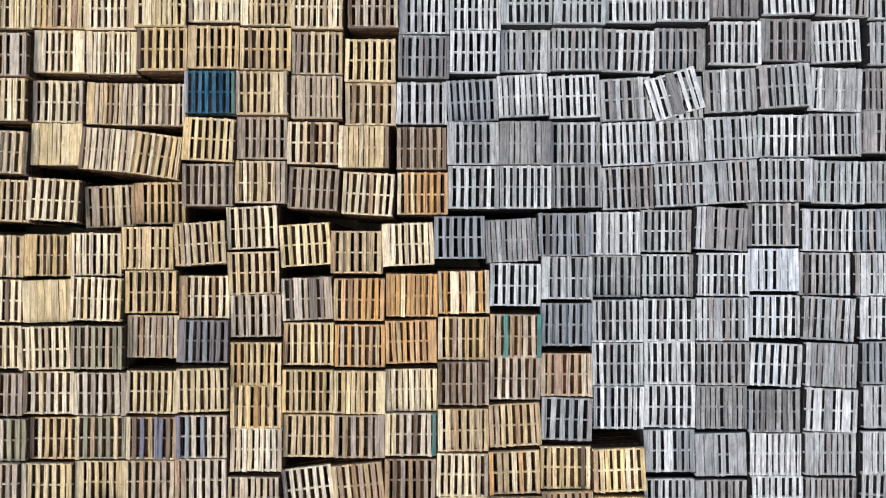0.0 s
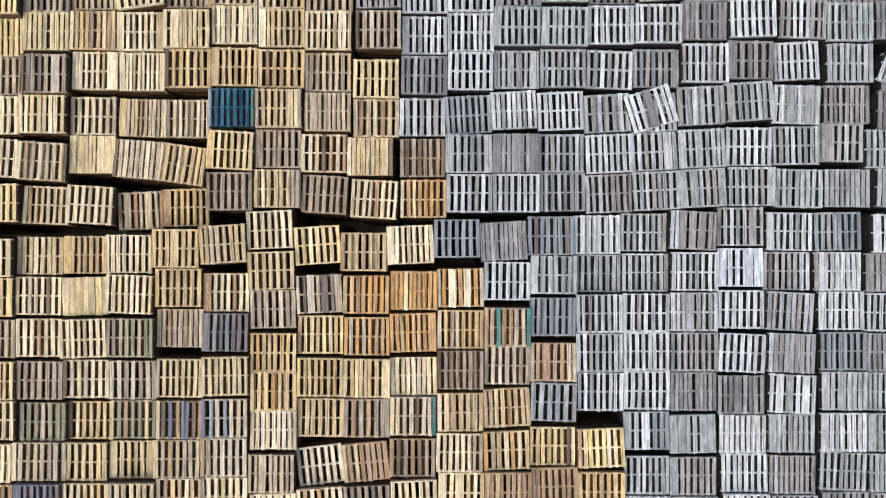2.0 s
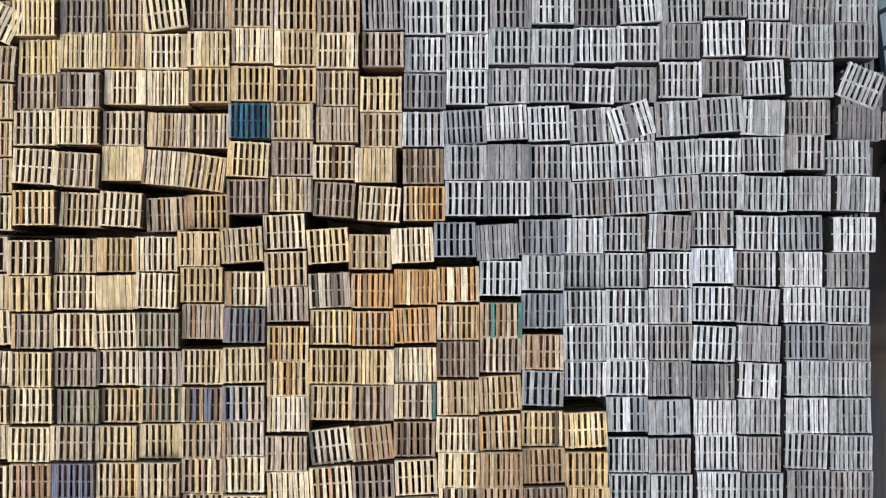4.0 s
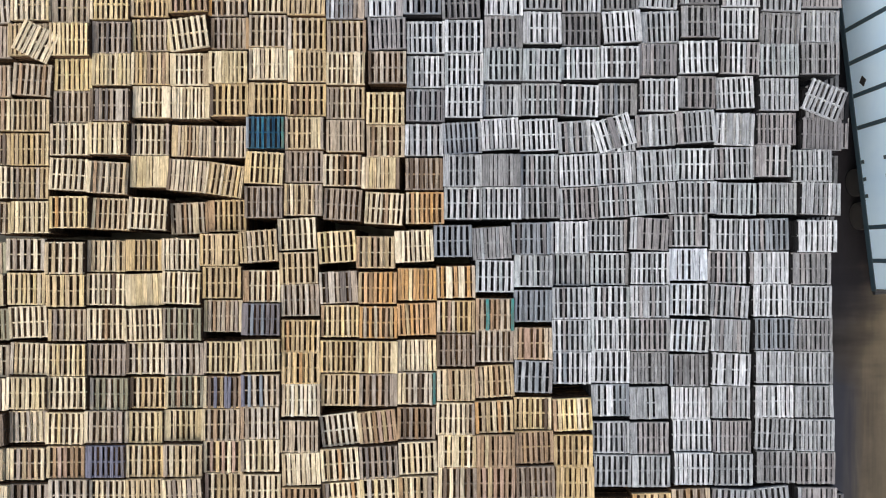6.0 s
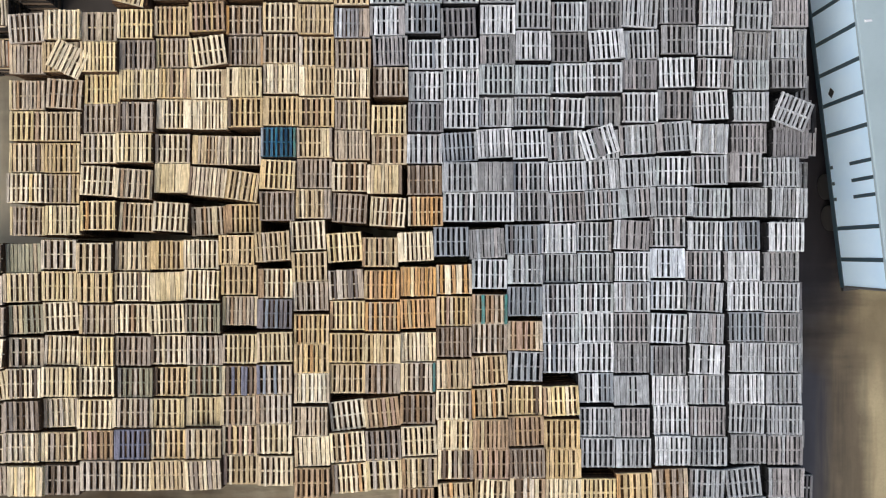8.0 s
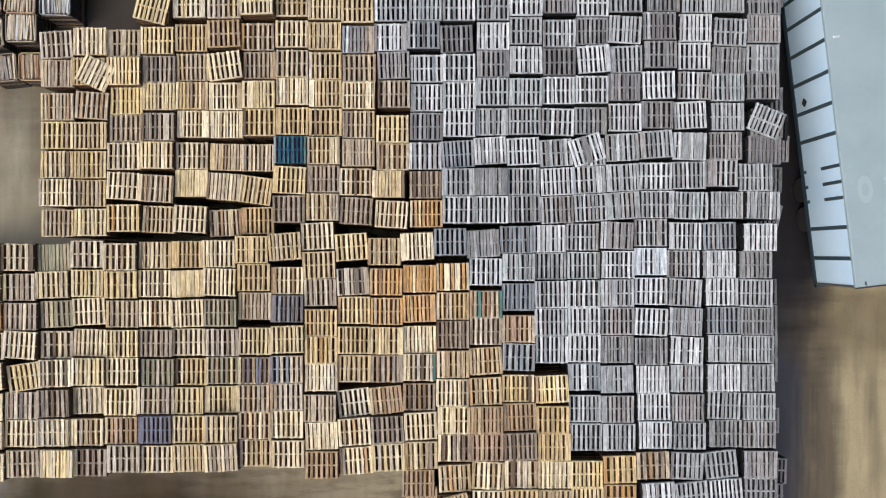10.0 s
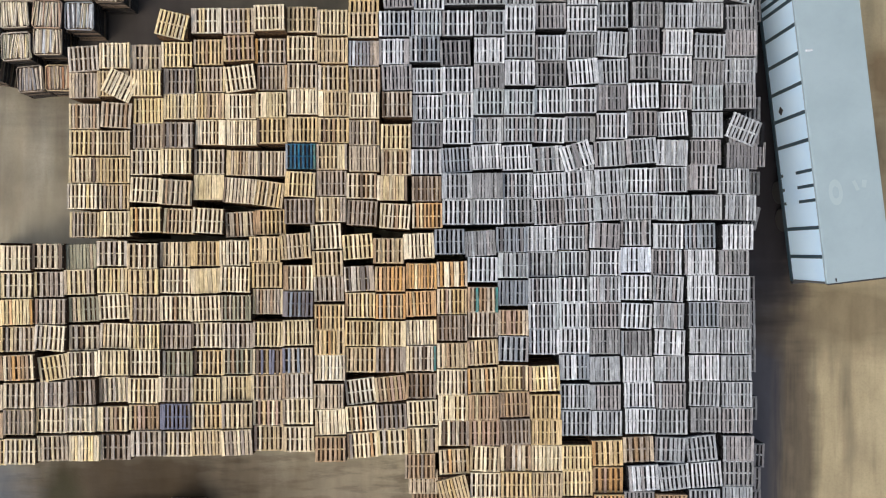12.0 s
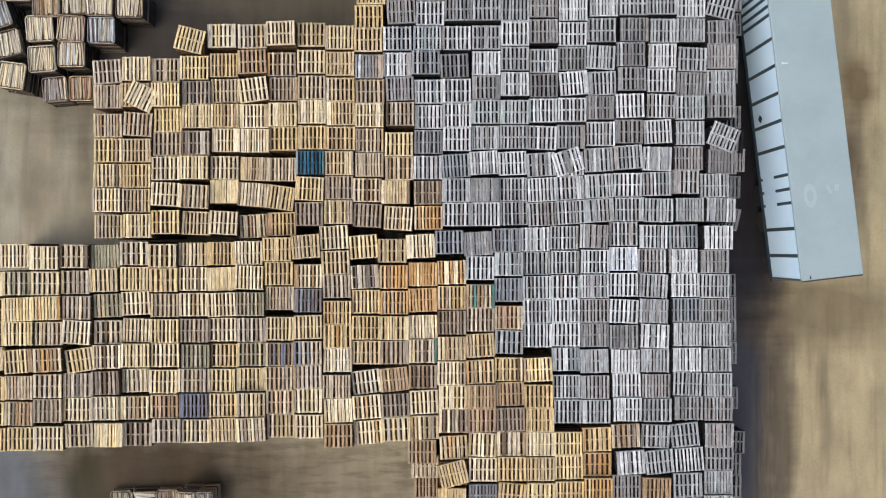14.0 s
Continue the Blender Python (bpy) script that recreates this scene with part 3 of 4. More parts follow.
stack_row([
    (0.57, 5.77, -0.0, 30, "w1x.1.1.1x.1:1:1.1"), (1.78, 5.89, 0.1, 31, "x2.1.1.1.1.1.1"), (3.00, 5.85, -0.3, 32, "x2.1:1s.1.1.1.1"), (4.22, 5.94, 0.3, 31, "w1x.1.1x.1.1.1.1:1x"),
    (5.43, 5.94, 0.3, 32, "w1:1.1i.1.1.1i.1.1"), (6.65, 6.06, 0.1, 31, "d1;1i;1;1i.1;1.1;1;1"), (7.88, 6.11, 2.2, 32, "w1.1.1.1.1.1.1"), (9.25, 6.13, -1.6, 31, "i1.1.1w.1w.1:1.1:1"),
    (10.48, 6.06, 0.3, 31, "x1.1s.1:1g:1:1:1:1"), (11.85, 6.16, 0.3, 30, "g1:1.1:1.1.1:1.1"),
])
stack_row([
    (-14.43, 3.21, 0.3, 29, "t1e:1.1c.1.1:1.1k:1"), (-13.13, 3.19, 0.2, 30, "h1:1:1.1.1.1.1:1"), (-11.89, 3.51, 0.4, 30, "c1a.1.1w.1.1.1.1"), (-10.67, 3.55, -0.2, 30, "e1:1c:1.1:1:1c:1.1"),
    (-9.45, 3.56, -0.4, 28, "c1i.1.1.1.1.1.1i"), (-8.16, 3.51, -1.3, 28, "a2t,1:1,1t:1b:1:1t,1:1:1"), (-6.93, 3.47, -0.4, 29, "a1c,1.1.1c.1.1.1c:1:1"), (-5.71, 3.75, 0.1, 30, "u1n.1.1.1.1.1.1:1z"),
    (-4.44, 3.71, 0.4, 31, "t1i.1.1.1.1.2e,1e,1p"), (-3.18, 3.65, 0.1, 30, "a1:2,1:1,1:1,1:1:1"), (-1.91, 3.52, -0.1, 29, "t1a:1b.1.1c.1b.1.1a"), (-0.69, 3.55, 0.3, 29, "i1w:1.1w.1.1w.1.1w"),
])
stack_row([
    (0.57, 4.75, -0.2, 30, "w1.1.1.1.1.1.1"), (1.79, 4.83, 0.3, 29, "s1n,1.1.2.2g.1.2,1"), (3.00, 4.83, 0.3, 30, "s1:1.1x.1i.1.1.1x.1"), (4.22, 4.80, -1.8, 30, "w1i.1s.1.1a.1.1.1"),
    (5.44, 4.84, 0.0, 30, "g1.1n.1:1n.1.1.2"), (6.65, 4.92, -0.0, 32, "w1a.1.1.1.1:1i.1.1"), (7.87, 5.04, -0.4, 31, "i2g.1p.1d:1p.1.1p"), (9.14, 5.06, 3.4, 30, "w1s,1.1.1.1.1.1.1"),
    (10.48, 4.98, 0.3, 31, "s1:1.1:1:1:1.1:1"), (11.91, 4.81, -21.9, 31, "s1.1:1.1.1:1.1.1"), (12.00, 4.76, -2.8, 30, "de"),
])
stack_row([
    (-14.43, 2.15, 0.1, 30, "c1w:1.1.1.1.1y.1.1"), (-13.21, 2.14, -0.3, 29, "t1c.1i.1.1.1.1i:1.1"), (-11.91, 2.40, -3.1, 30, "c1.1.1.1.1.1.1"), (-10.70, 2.31, -2.9, 30, "a1c.1b.1.1c.1.1.1"),
    (-9.47, 2.53, -0.2, 28, "e2,2,1,1,1,2,3"), (-8.23, 2.39, -4.3, 29, "a1k:1:1c:1:1:1c:1c:1:1"), (-7.00, 2.25, -8.0, 30, "h1c.1.1.1c.1.1.1:1"), (-5.73, 2.63, -2.9, 30, "y2h.1.1.1.1.1.1"),
    (-4.50, 2.69, -0.2, 29, "G2p.1.1p:1.1.1p.1"), (-3.29, 2.58, -0.4, 29, "c1.1.1.1k.1b.1.1b"), (-2.07, 2.50, -0.0, 29, "t1c,1;1e,1;1e,1;1,2e,1k"), (-0.69, 2.47, 0.3, 29, "p1i:1.1:1k:1:1.1i:1k"),
])
stack_row([
    (0.52, 3.62, 3.6, 29, "n1:1.1:1.1.1.1.1s"), (1.73, 3.75, 3.2, 29, "w1:1:1s:1:1:1:1s:1:1"), (2.94, 3.71, 2.8, 30, "w1.1:1.1.1.1.1:1"), (4.16, 3.65, 3.6, 30, "s1.1i.1.1i.1.1w.1"),
    (5.28, 3.75, 17.1, 31, "w1:1.1.2d.1.1:1"), (5.38, 3.67, 3.8, 30, "s1.1.2.1.1.1:1"), (6.59, 3.84, 2.9, 31, "s1i.1.1w.1.1.1:1"), (7.80, 3.93, 4.1, 32, "s2i.1.1.1.1:1.1"),
    (9.07, 3.88, -1.9, 31, "w1.1.2s.1.2s.1!"), (10.46, 3.92, 0.0, 30, "i1:1:1d:1.1:1:1:1:1"), (11.90, 3.76, -2.0, 30, "de"),
])
stack_row([
    (-14.40, 1.02, 0.0, 29, "a1e:1i.1.1i.1.1.1.1e"), (-13.11, 1.05, 0.0, 30, "e1:1y:1.1:1:1.1:1"), (-11.90, 1.21, 0.4, 30, "y1.1o.1c.1f.1.1.1"), (-10.68, 1.17, -2.3, 28, "t1c:1b.1.1.1c.1.1.1"),
    (-9.46, 1.18, -3.3, 29, "c1.1.1.1.1.1.1"), (-8.23, 1.05, 2.6, 27, "a1.2.1b:1.2e.1:1b"), (-7.01, 1.14, 1.2, 27, "h2b.1.1.1.1.1.1"), (-5.78, 1.56, 0.2, 29, "p1.1i.1.1i.1.1.1"),
    (-4.53, 1.64, -0.1, 29, "t1.1c.1.1:1.1:1i,1i"), (-3.29, 1.50, -3.0, 28, "G1p.1.1p.1.1.1p.1"), (-1.94, 1.36, -3.0, 30, "c1:1.1.1.1b.1.1.1"), (-0.66, 1.39, 0.3, 29, "f1c.1.1:1.1.1.1.1"),
])
stack_row([
    (0.53, 2.55, 0.4, 31, "s2.1.1.1.1.2"), (1.74, 2.55, 0.2, 32, "g2,1;1,2,1;1,2"), (2.96, 2.59, 0.4, 30, "s1.1.1i:1.1.1.1:1"), (4.18, 2.57, 2.9, 31, "w1.1.1.1.1.1.1.1"),
    (5.39, 2.65, 3.2, 30, "w1.1.1i.1.1:2,1s"), (6.61, 2.72, 2.8, 31, "s2.1.2.1.1:1:1"), (7.83, 2.77, 0.1, 31, "w1x.1.1.1.1.1.1"), (9.05, 2.81, 1.0, 31, "s1.1i.1.1w.1.1.1:1"),
    (10.28, 2.91, -0.2, 30, "i1a,1,2.1.1w.1.1w"), (11.51, 2.74, 0.4, 31, "s1:1.1:1:1:1.1:1"),
])
stack_row([
    (-19.58, -0.23, 0.0, 30, "ho"), (-18.25, -0.23, 0.4, 31, "c1w.1e.1.1.1.1.1:1"), (-17.03, -0.32, -0.2, 31, "c2.1.2.1.1.1"), (-15.82, -0.25, -0.5, 30, "c1k.1a.1.1a.1:1k"),
    (-14.60, -0.26, 2.0, 28, "O1;1;1;1;1;1;1;1;1"), (-13.24, -0.13, -0.1, 30, "c1w.1i.1w.1i.1.1w"), (-12.03, -0.23, -0.1, 30, "c1t.1t.1.1b.1.1"), (-10.82, -0.17, -0.2, 28, "t1a:1.1:1.1.1c:1.1"),
    (-9.60, -0.14, 0.2, 28, "h2,1.1h.1.1.1.2"), (-8.35, -0.11, 0.3, 30, "c1:1:1.1.1.1.1.1"), (-7.14, 0.04, 0.1, 30, "h1h.1.1:2.1.1.1h"), (-5.91, 0.16, 4.1, 30, "t1:1:1:1.1.1:1.1"),
    (-4.71, 0.55, 3.0, 29, "c1.1.1.1.1.1.1"), (-3.44, 0.15, 4.1, 29, "y1.1.1c.1.1.1.1"), (-2.21, -0.02, -0.0, 30, "t1b.1.1.1b.1.1.1!"), (-0.99, 0.17, 2.6, 30, "c2:1.1.1.1.1.1:1"),
])
stack_row([
    (0.56, 1.53, -0.1, 30, "w1x.1.1.1x.1i.1.1s"), (1.77, 1.53, -0.1, 31, "w1x:1.1s.1.1.1.1.1"), (2.99, 1.57, 0.8, 30, "g1:1s.1.1s.1.1:1.1"), (4.21, 1.54, 2.7, 30, "i1s.1.1.1p.1:1p.1p:1p"),
    (5.42, 1.61, 3.2, 31, "s1.1.1w.1i.1:1i.1.1"), (6.63, 1.69, 3.3, 31, "s2x.2:1.1i.1i:2"), (7.86, 1.72, 0.4, 32, "s1.1.1w.1.1.1i.1:1"), (9.15, 1.69, -0.9, 31, "x1s:1:1.1s:1:1:1.1"),
    (10.56, 1.73, -0.2, 29, "s1:1:1:1:1:1:1:1:1"), (11.78, 1.70, -1.7, 31, "s1:1:1:1:1:1:1:1:1"),
])
stack_row([
    (-19.46, -1.43, -0.2, 30, "co"), (-18.25, -1.41, -0.4, 30, "O1e.1c.1.1c.1.1"), (-17.04, -1.41, -0.3, 30, "c1e.1w.1.1.1e.1"), (-15.83, -1.37, 0.4, 29, "G1e.1s.1i:1:1.1s"),
    (-14.61, -1.28, 1.7, 29, "e1a:1.1c.1.1.1a.1"), (-13.28, -1.22, -0.0, 29, "y1e:1.1:1:1.1:1:1"), (-11.99, -1.27, 0.3, 30, "h1.1.1y:1.1.1y"), (-10.77, -1.23, -0.3, 29, "c1t.1.1.1.1.1k:1.1"),
    (-9.54, -1.23, 1.9, 29, "e1,1,1,1,1,1,1"), (-8.28, -1.16, -1.7, 31, "c1.1.1e.1.1:1.1.1e"), (-7.05, -0.99, 0.3, 30, "h1.1.1.1.1.1.1"), (-5.83, -1.11, -0.0, 29, "c2b.1.1.1.1b.1.1"),
    (-4.63, -0.53, 2.1, 30, "t1.1.1.1.1.1.1"), (-3.38, -1.14, 2.8, 29, "G1s.1d:2s.1:2d.1d:2"), (-2.15, -1.15, -0.0, 29, "o1t.1.1b:1.1:1o.1o:1"), (-0.89, -1.03, -0.2, 30, "f1:1,1:1y:1,1:1:1.1:1"),
])
stack_row([
    (0.23, 0.34, 0.7, 30, "n1.1.1.1.1.1.1"), (1.46, 0.28, 3.1, 30, "g1;1;1s;1;1;1;1s;1;1;1"), (2.68, 0.42, 0.7, 31, "n1.1d:1.1.1:1.1d:1"), (3.90, 0.46, 0.3, 30, "w1.1.1:1:1.1:1.1"),
    (5.16, 0.53, -0.1, 29, "s1w.1.1.1w.1.1.1:1i"), (6.39, 0.58, -2.2, 31, "i1w:1w,2.2.2.1a:1a"), (7.66, 0.69, -0.0, 30, "s1i.1.1w.1.1.2i.1"), (8.95, 0.57, -0.9, 30, "w2.1s.1.1.1s.1.1"),
    (10.22, 0.58, 1.2, 30, "n1.1.1i.1:1.1.1.1"), (11.68, 0.53, 0.2, 31, "w2.1.1.1.1:1.1"),
])
stack_row([
    (-19.40, -2.56, 0.2, 30, "ho"), (-18.13, -2.51, 1.6, 31, "y1e:1:1c:1:1:1:1:1:1"), (-16.92, -2.46, 1.6, 31, "y1h:1:1o:1:1:1:1:1,1o"), (-15.70, -2.45, -0.5, 30, "G1r.1s.1.1:1c.1.1"),
    (-14.48, -2.38, 2.1, 28, "O1:1a.1e.1.1.1.1"), (-13.22, -2.27, 2.8, 29, "c1.1.1.1.1.1.1"), (-11.98, -2.36, -0.2, 29, "a1t:1p.1.1e:1.1:1"), (-10.75, -2.33, 0.2, 29, "c1.1.1.1b.1.1.1"),
    (-9.46, -2.31, 1.9, 31, "c1.1:1.1.1.1.1.1"), (-8.25, -2.29, -0.0, 31, "O1a.1.1a.1.1.1a.1:1"), (-7.04, -2.06, -0.4, 29, "a1e:1:1b:1:1:1b:1:1:1c"), (-5.82, -2.15, -0.4, 30, "v2.1n.1:1n.1:1.1"),
    (-4.60, -1.55, 1.2, 29, "G1s.1.1s.1.1s.1:1"), (-3.34, -2.21, 0.2, 29, "y1b.1.1.1h.1.1:1h.1"), (-2.12, -2.25, 0.1, 29, "o1:1a.1.1c.1.1b.1t:1"), (-0.90, -2.13, 2.2, 30, "o1:1:1h:1.1:1o.1o:2o"),
])
stack_row([
    (0.34, -0.95, 1.1, 30, "o1a:1.2c.1:2c.1.1a"), (1.56, -0.77, -0.3, 30, "w1x.1.1.1.1x.1.1"), (2.78, -0.60, -0.2, 30, "s2x.1.1.1x.1.1:1"), (4.00, -0.56, -0.3, 28, "s1e:1x.1.1:1.1x.1:1"),
    (5.21, -0.53, 0.0, 29, "s1x.1x.1.1.1x.1.1:1"), (6.43, -0.49, -0.1, 31, "w1:1:1.1s.1s.1.1.1"), (7.66, -0.38, 0.0, 30, "j2;1.1.1,1;2"), (8.88, -0.47, -0.1, 30, "i1:1d.1.1.1.1.1w.1w"),
    (10.22, -0.47, 0.4, 30, "w1i:1,1.1s:1:1:1:1:1"), (11.56, -0.49, 0.4, 30, "g2:1:1.1:1:1.1"),
])
stack_row([
    (-19.39, -3.58, 0.1, 30, "ho"), (-18.17, -3.56, 0.2, 30, "y1:1:1.1:1.1:1:1"), (-16.96, -3.57, 0.1, 29, "a1s.1e:1.1s:1.1.1"), (-15.64, -3.49, -4.0, 31, "c1w.1w.1.1w.1.1.1"),
    (-14.40, -3.51, 0.0, 29, "c1a.1s.1k.1.1.1a"), (-13.17, -3.43, -1.8, 29, "c1s:1:1.1:1.1:1.1"), (-11.94, -3.45, 0.1, 30, "y1e.1:1.1a.1.1:1.1"), (-10.73, -3.45, -0.4, 29, "p1a.1.1.1a.1.1:1"),
    (-9.50, -3.40, 0.4, 29, "c1k.1s.1.1s.1.1.1"), (-8.21, -3.40, 0.2, 30, "G1s.1s.1.1s.1.1s:1"), (-7.00, -3.35, -0.3, 30, "e1a.1.1.1.1.1.1:1"), (-5.77, -3.27, 1.3, 31, "e1a.1y.1:1.1.1:1.1"),
    (-4.56, -2.67, 0.0, 30, "h1.1o.1:1.1.1.1.1"), (-3.33, -3.31, -0.2, 30, "h1.1:1y.1.1.1.1.1"), (-2.11, -3.33, -0.3, 30, "h1e.1,1y,1y,1h,1.1.2e"), (-0.89, -3.29, 1.2, 29, "c1:1:1:1:1:1:1:1:1"),
])
stack_row([
    (0.34, -2.04, -0.1, 30, "h1a.1.1r:1c.1.1.1:1"), (1.56, -1.96, -0.1, 31, "q1b:1a.1z:1b.1b:1a.1a:1z"), (2.77, -1.70, 0.2, 30, "n1.1.1.1.1.1.1:1"), (3.98, -1.61, 0.8, 30, "s1:1.1i.1.1.1.1w:1"),
    (5.20, -1.58, 0.1, 30, "w1x.1.1i.1.1s.1.1x"), (6.41, -1.54, 0.3, 31, "s1w:1w:1e,2.1i:1.1:1"), (7.68, -1.48, -0.3, 30, "w1j.1j.1.1j.1.1.1"), (8.91, -1.52, -2.9, 31, "s1:1i.1.1:1:1i.1:1"),
    (10.31, -1.50, 0.2, 30, "w2.1:1.1.1.1:1"), (11.59, -1.54, -0.7, 30, "s1.1.1.1.1:1.1:1"),
])
stack_row([
    (-19.52, -4.66, 0.5, 29, "to"), (-18.18, -4.74, 4.5, 30, "y1.1b.1c.1:1.1:2b"), (-16.87, -4.67, 2.6, 31, "c1.1b:1o.1o:1b:1b.1"), (-15.61, -4.71, 8.2, 29, "c1e.1y.1y.1y.1y.1:1e"),
    (-14.34, -4.53, 1.1, 31, "c1e:1i.1.1k.1.1.1k:1"), (-13.12, -4.47, 0.0, 31, "e1c.1:1.1:1.1:1.1"), (-11.92, -4.48, -0.1, 30, "c1t.1.1.1.1.1.1"), (-10.71, -4.56, 0.1, 28, "O1s.1.1.1s.1.1:1"),
    (-9.49, -4.55, -0.3, 27, "h1k.1c.1.1.1.1.1"), (-8.26, -4.46, 0.4, 29, "O1e.1.1b.1.1.1e.1"), (-7.05, -4.47, -0.3, 29, "b1c:1k.1m.1t:1m,1m.1k:1"), (-5.82, -4.39, 0.7, 30, "G1m.1n:1s.1n:1s.1a:1a"),
    (-4.55, -3.68, 0.3, 30, "h1.1.1.1o.1.1.1"), (-3.32, -4.39, -0.3, 29, "t1.1:1.1.1.1.1"), (-2.10, -4.37, 0.1, 30, "p1i.1b.1.1b.1:2i"), (-0.89, -4.31, 0.2, 30, "z1c:1e.1a.1w:1k.1w:1s,1z"),
])
stack_row([
    (0.34, -3.08, 0.4, 31, "p1k.1.1k.1.1.1:1k.1"), (1.56, -2.97, -0.4, 30, "G1.1s.1s.1.1s.1.1"), (2.78, -2.88, -0.0, 30, "b1a:1:2r.1r.1.1a:1a"), (3.99, -2.63, 0.3, 30, "s1.1w.1i.1.1.1.1:1x"),
    (5.21, -2.59, 0.3, 30, "w1x:1.1.1.1:1.1.1"), (6.42, -2.58, 0.2, 31, "i1g.1.1:1.1.1.1.1g"), (7.65, -2.60, -2.3, 31, "w1.1j.1.1j.1.1.1"), (8.88, -2.58, -1.9, 32, "s1;1;1i;1;1;1;1i;1;1"),
    (10.37, -2.56, 0.4, 30, "n1.1:1.1:1.1.1.1"), (11.61, -2.59, -0.3, 30, "g1:1:1:1:1.1:1:1:1"),
])
stack_row([
    (-19.39, -5.89, -0.4, 30, "ho"), (-18.17, -5.87, -0.2, 30, "a1t:1p:1:1b:1:1:1:1:1"), (-16.94, -5.80, 0.1, 30, "a1c.1.1s.1.1.1c"), (-15.72, -5.78, -0.2, 29, "G1a:1:1s.1d:1:1s.1"),
    (-14.48, -5.67, 1.8, 30, "k1p.1d:1i.1k.1i.1p:1"), (-13.27, -5.61, 1.9, 28, "c1i.1w.1.1w.1.1:1i"), (-12.04, -5.63, -0.2, 29, "c1.1.1y.1.1.1.1"), (-10.82, -5.58, -0.2, 29, "a1c:1.1.1c:1.1:1i"),
    (-9.61, -5.62, -0.3, 28, "e1c:1.1.1.1.1:1"), (-8.39, -5.59, 0.1, 27, "e2.1.1.1.1.2"), (-7.10, -5.50, 0.3, 29, "a1e.1.1b.1.1a:1.1"), (-5.83, -5.41, 0.3, 30, "c1b:1i.1w.1w.1w.1w.1w"),
    (-4.53, -4.69, 0.1, 30, "l1a:1c:1:1c:1:1c:1:1:1a"), (-3.35, -5.67, 7.4, 28, "l1w.1.1w.1.1.1.1"), (-2.14, -5.55, 5.7, 29, "b1t:1:1t:1:1r:1t:1r:1"), (-0.90, -5.43, 0.3, 29, "p1b.1.1.1b.1.1.1i"),
])
stack_row([
    (0.34, -4.20, 0.9, 30, "t1c.1.1b.1.1.1:1t!"), (1.56, -4.07, 3.1, 30, "t1b:1a:1.1.1b.1.1:1"), (2.79, -3.93, -1.7, 30, "i1s.1.1s.1n.1s.1"), (4.01, -3.65, -0.1, 30, "w1n.1.1n.1.1.1:1.1"),
    (5.22, -3.61, -0.3, 30, "w1.1.1.1.1.1.1"), (6.44, -3.63, 0.2, 30, "g1;1;1;1;1.1;1;1;1;1"), (7.69, -3.71, 0.1, 30, "g1n:1:1d:2:1:1d:1.1"), (8.97, -3.66, -2.2, 31, "w1.2.2.1.2.1"),
    (10.40, -3.60, -0.1, 30, "s2:1.2:1:1:1:1"), (11.71, -3.64, -0.2, 29, "s1:1:1.1:1:1:1:1:1"),
])
stack_row([
    (-19.39, -6.98, -0.5, 30, "yo"), (-18.17, -6.98, -1.5, 30, "b1a:1c.1p:1b:1:1.1:1"), (-16.94, -6.86, 0.0, 30, "a1i.1p.1.1p.1.1.1"), (-15.72, -6.82, -0.6, 29, "c1t.1.1.1.1.1.1"),
    (-14.49, -6.75, 0.1, 30, "c1p.1w.1.1w.1.1:1t"), (-13.28, -6.76, 0.2, 29, "t1c,1c.1p.1:1b.1.1c"), (-12.00, -6.70, 0.4, 29, "b1e.1:1r.1r.1:1.1"), (-10.70, -6.64, -0.0, 30, "m2.1.1.1.1.1.1"),
    (-9.49, -6.65, 0.2, 29, "h1c.1.1c.1.1.1.1"), (-8.24, -6.60, 0.3, 30, "t1p.1c.1.1c.1:1.1"), (-7.03, -6.51, 0.1, 29, "t1c.1r.1.1r.1c:1r.1"), (-5.81, -6.43, 0.3, 30, "c1p:1c.1.1e.1.1.1"),
    (-4.59, -5.83, 0.0, 30, "a1.1:2.1:1.1.1:1"), (-3.30, -6.70, 4.1, 30, "c1.1t.1.1o.1.1.1"), (-2.08, -6.63, 3.2, 30, "p1i.1d.1.1i.1d.1.1"), (-0.85, -6.49, 2.9, 30, "c1.1.1e.1.1.1.1"),
])
stack_row([
    (0.33, -5.26, -0.4, 30, "c1.1.1.1.1.1:1a.1i"), (1.56, -5.19, 2.3, 30, "t1o.1:1.1c:1o.1c.1"), (2.78, -5.11, 0.0, 29, "y1.1t:1.1.1.1.1k:1c"), (4.00, -5.08, 2.7, 31, "y1b:1:1.1.1:1c.1.1"),
    (5.21, -4.66, 0.9, 30, "n2s.1.2w.1.1:1"), (6.43, -4.74, 1.4, 30, "s2,2,1.1.2,2"), (7.79, -4.77, -0.2, 29, "w1:1:1:1:1:1:1:1:1"), (9.01, -4.71, -0.0, 30, "s2,1:1.1i:1:1:1.1"),
    (10.38, -4.68, 0.3, 30, "w2:1:1:1.1:1:1:1"), (11.71, -4.71, 0.4, 29, "s2.1.1:1.1.1.1"),
])
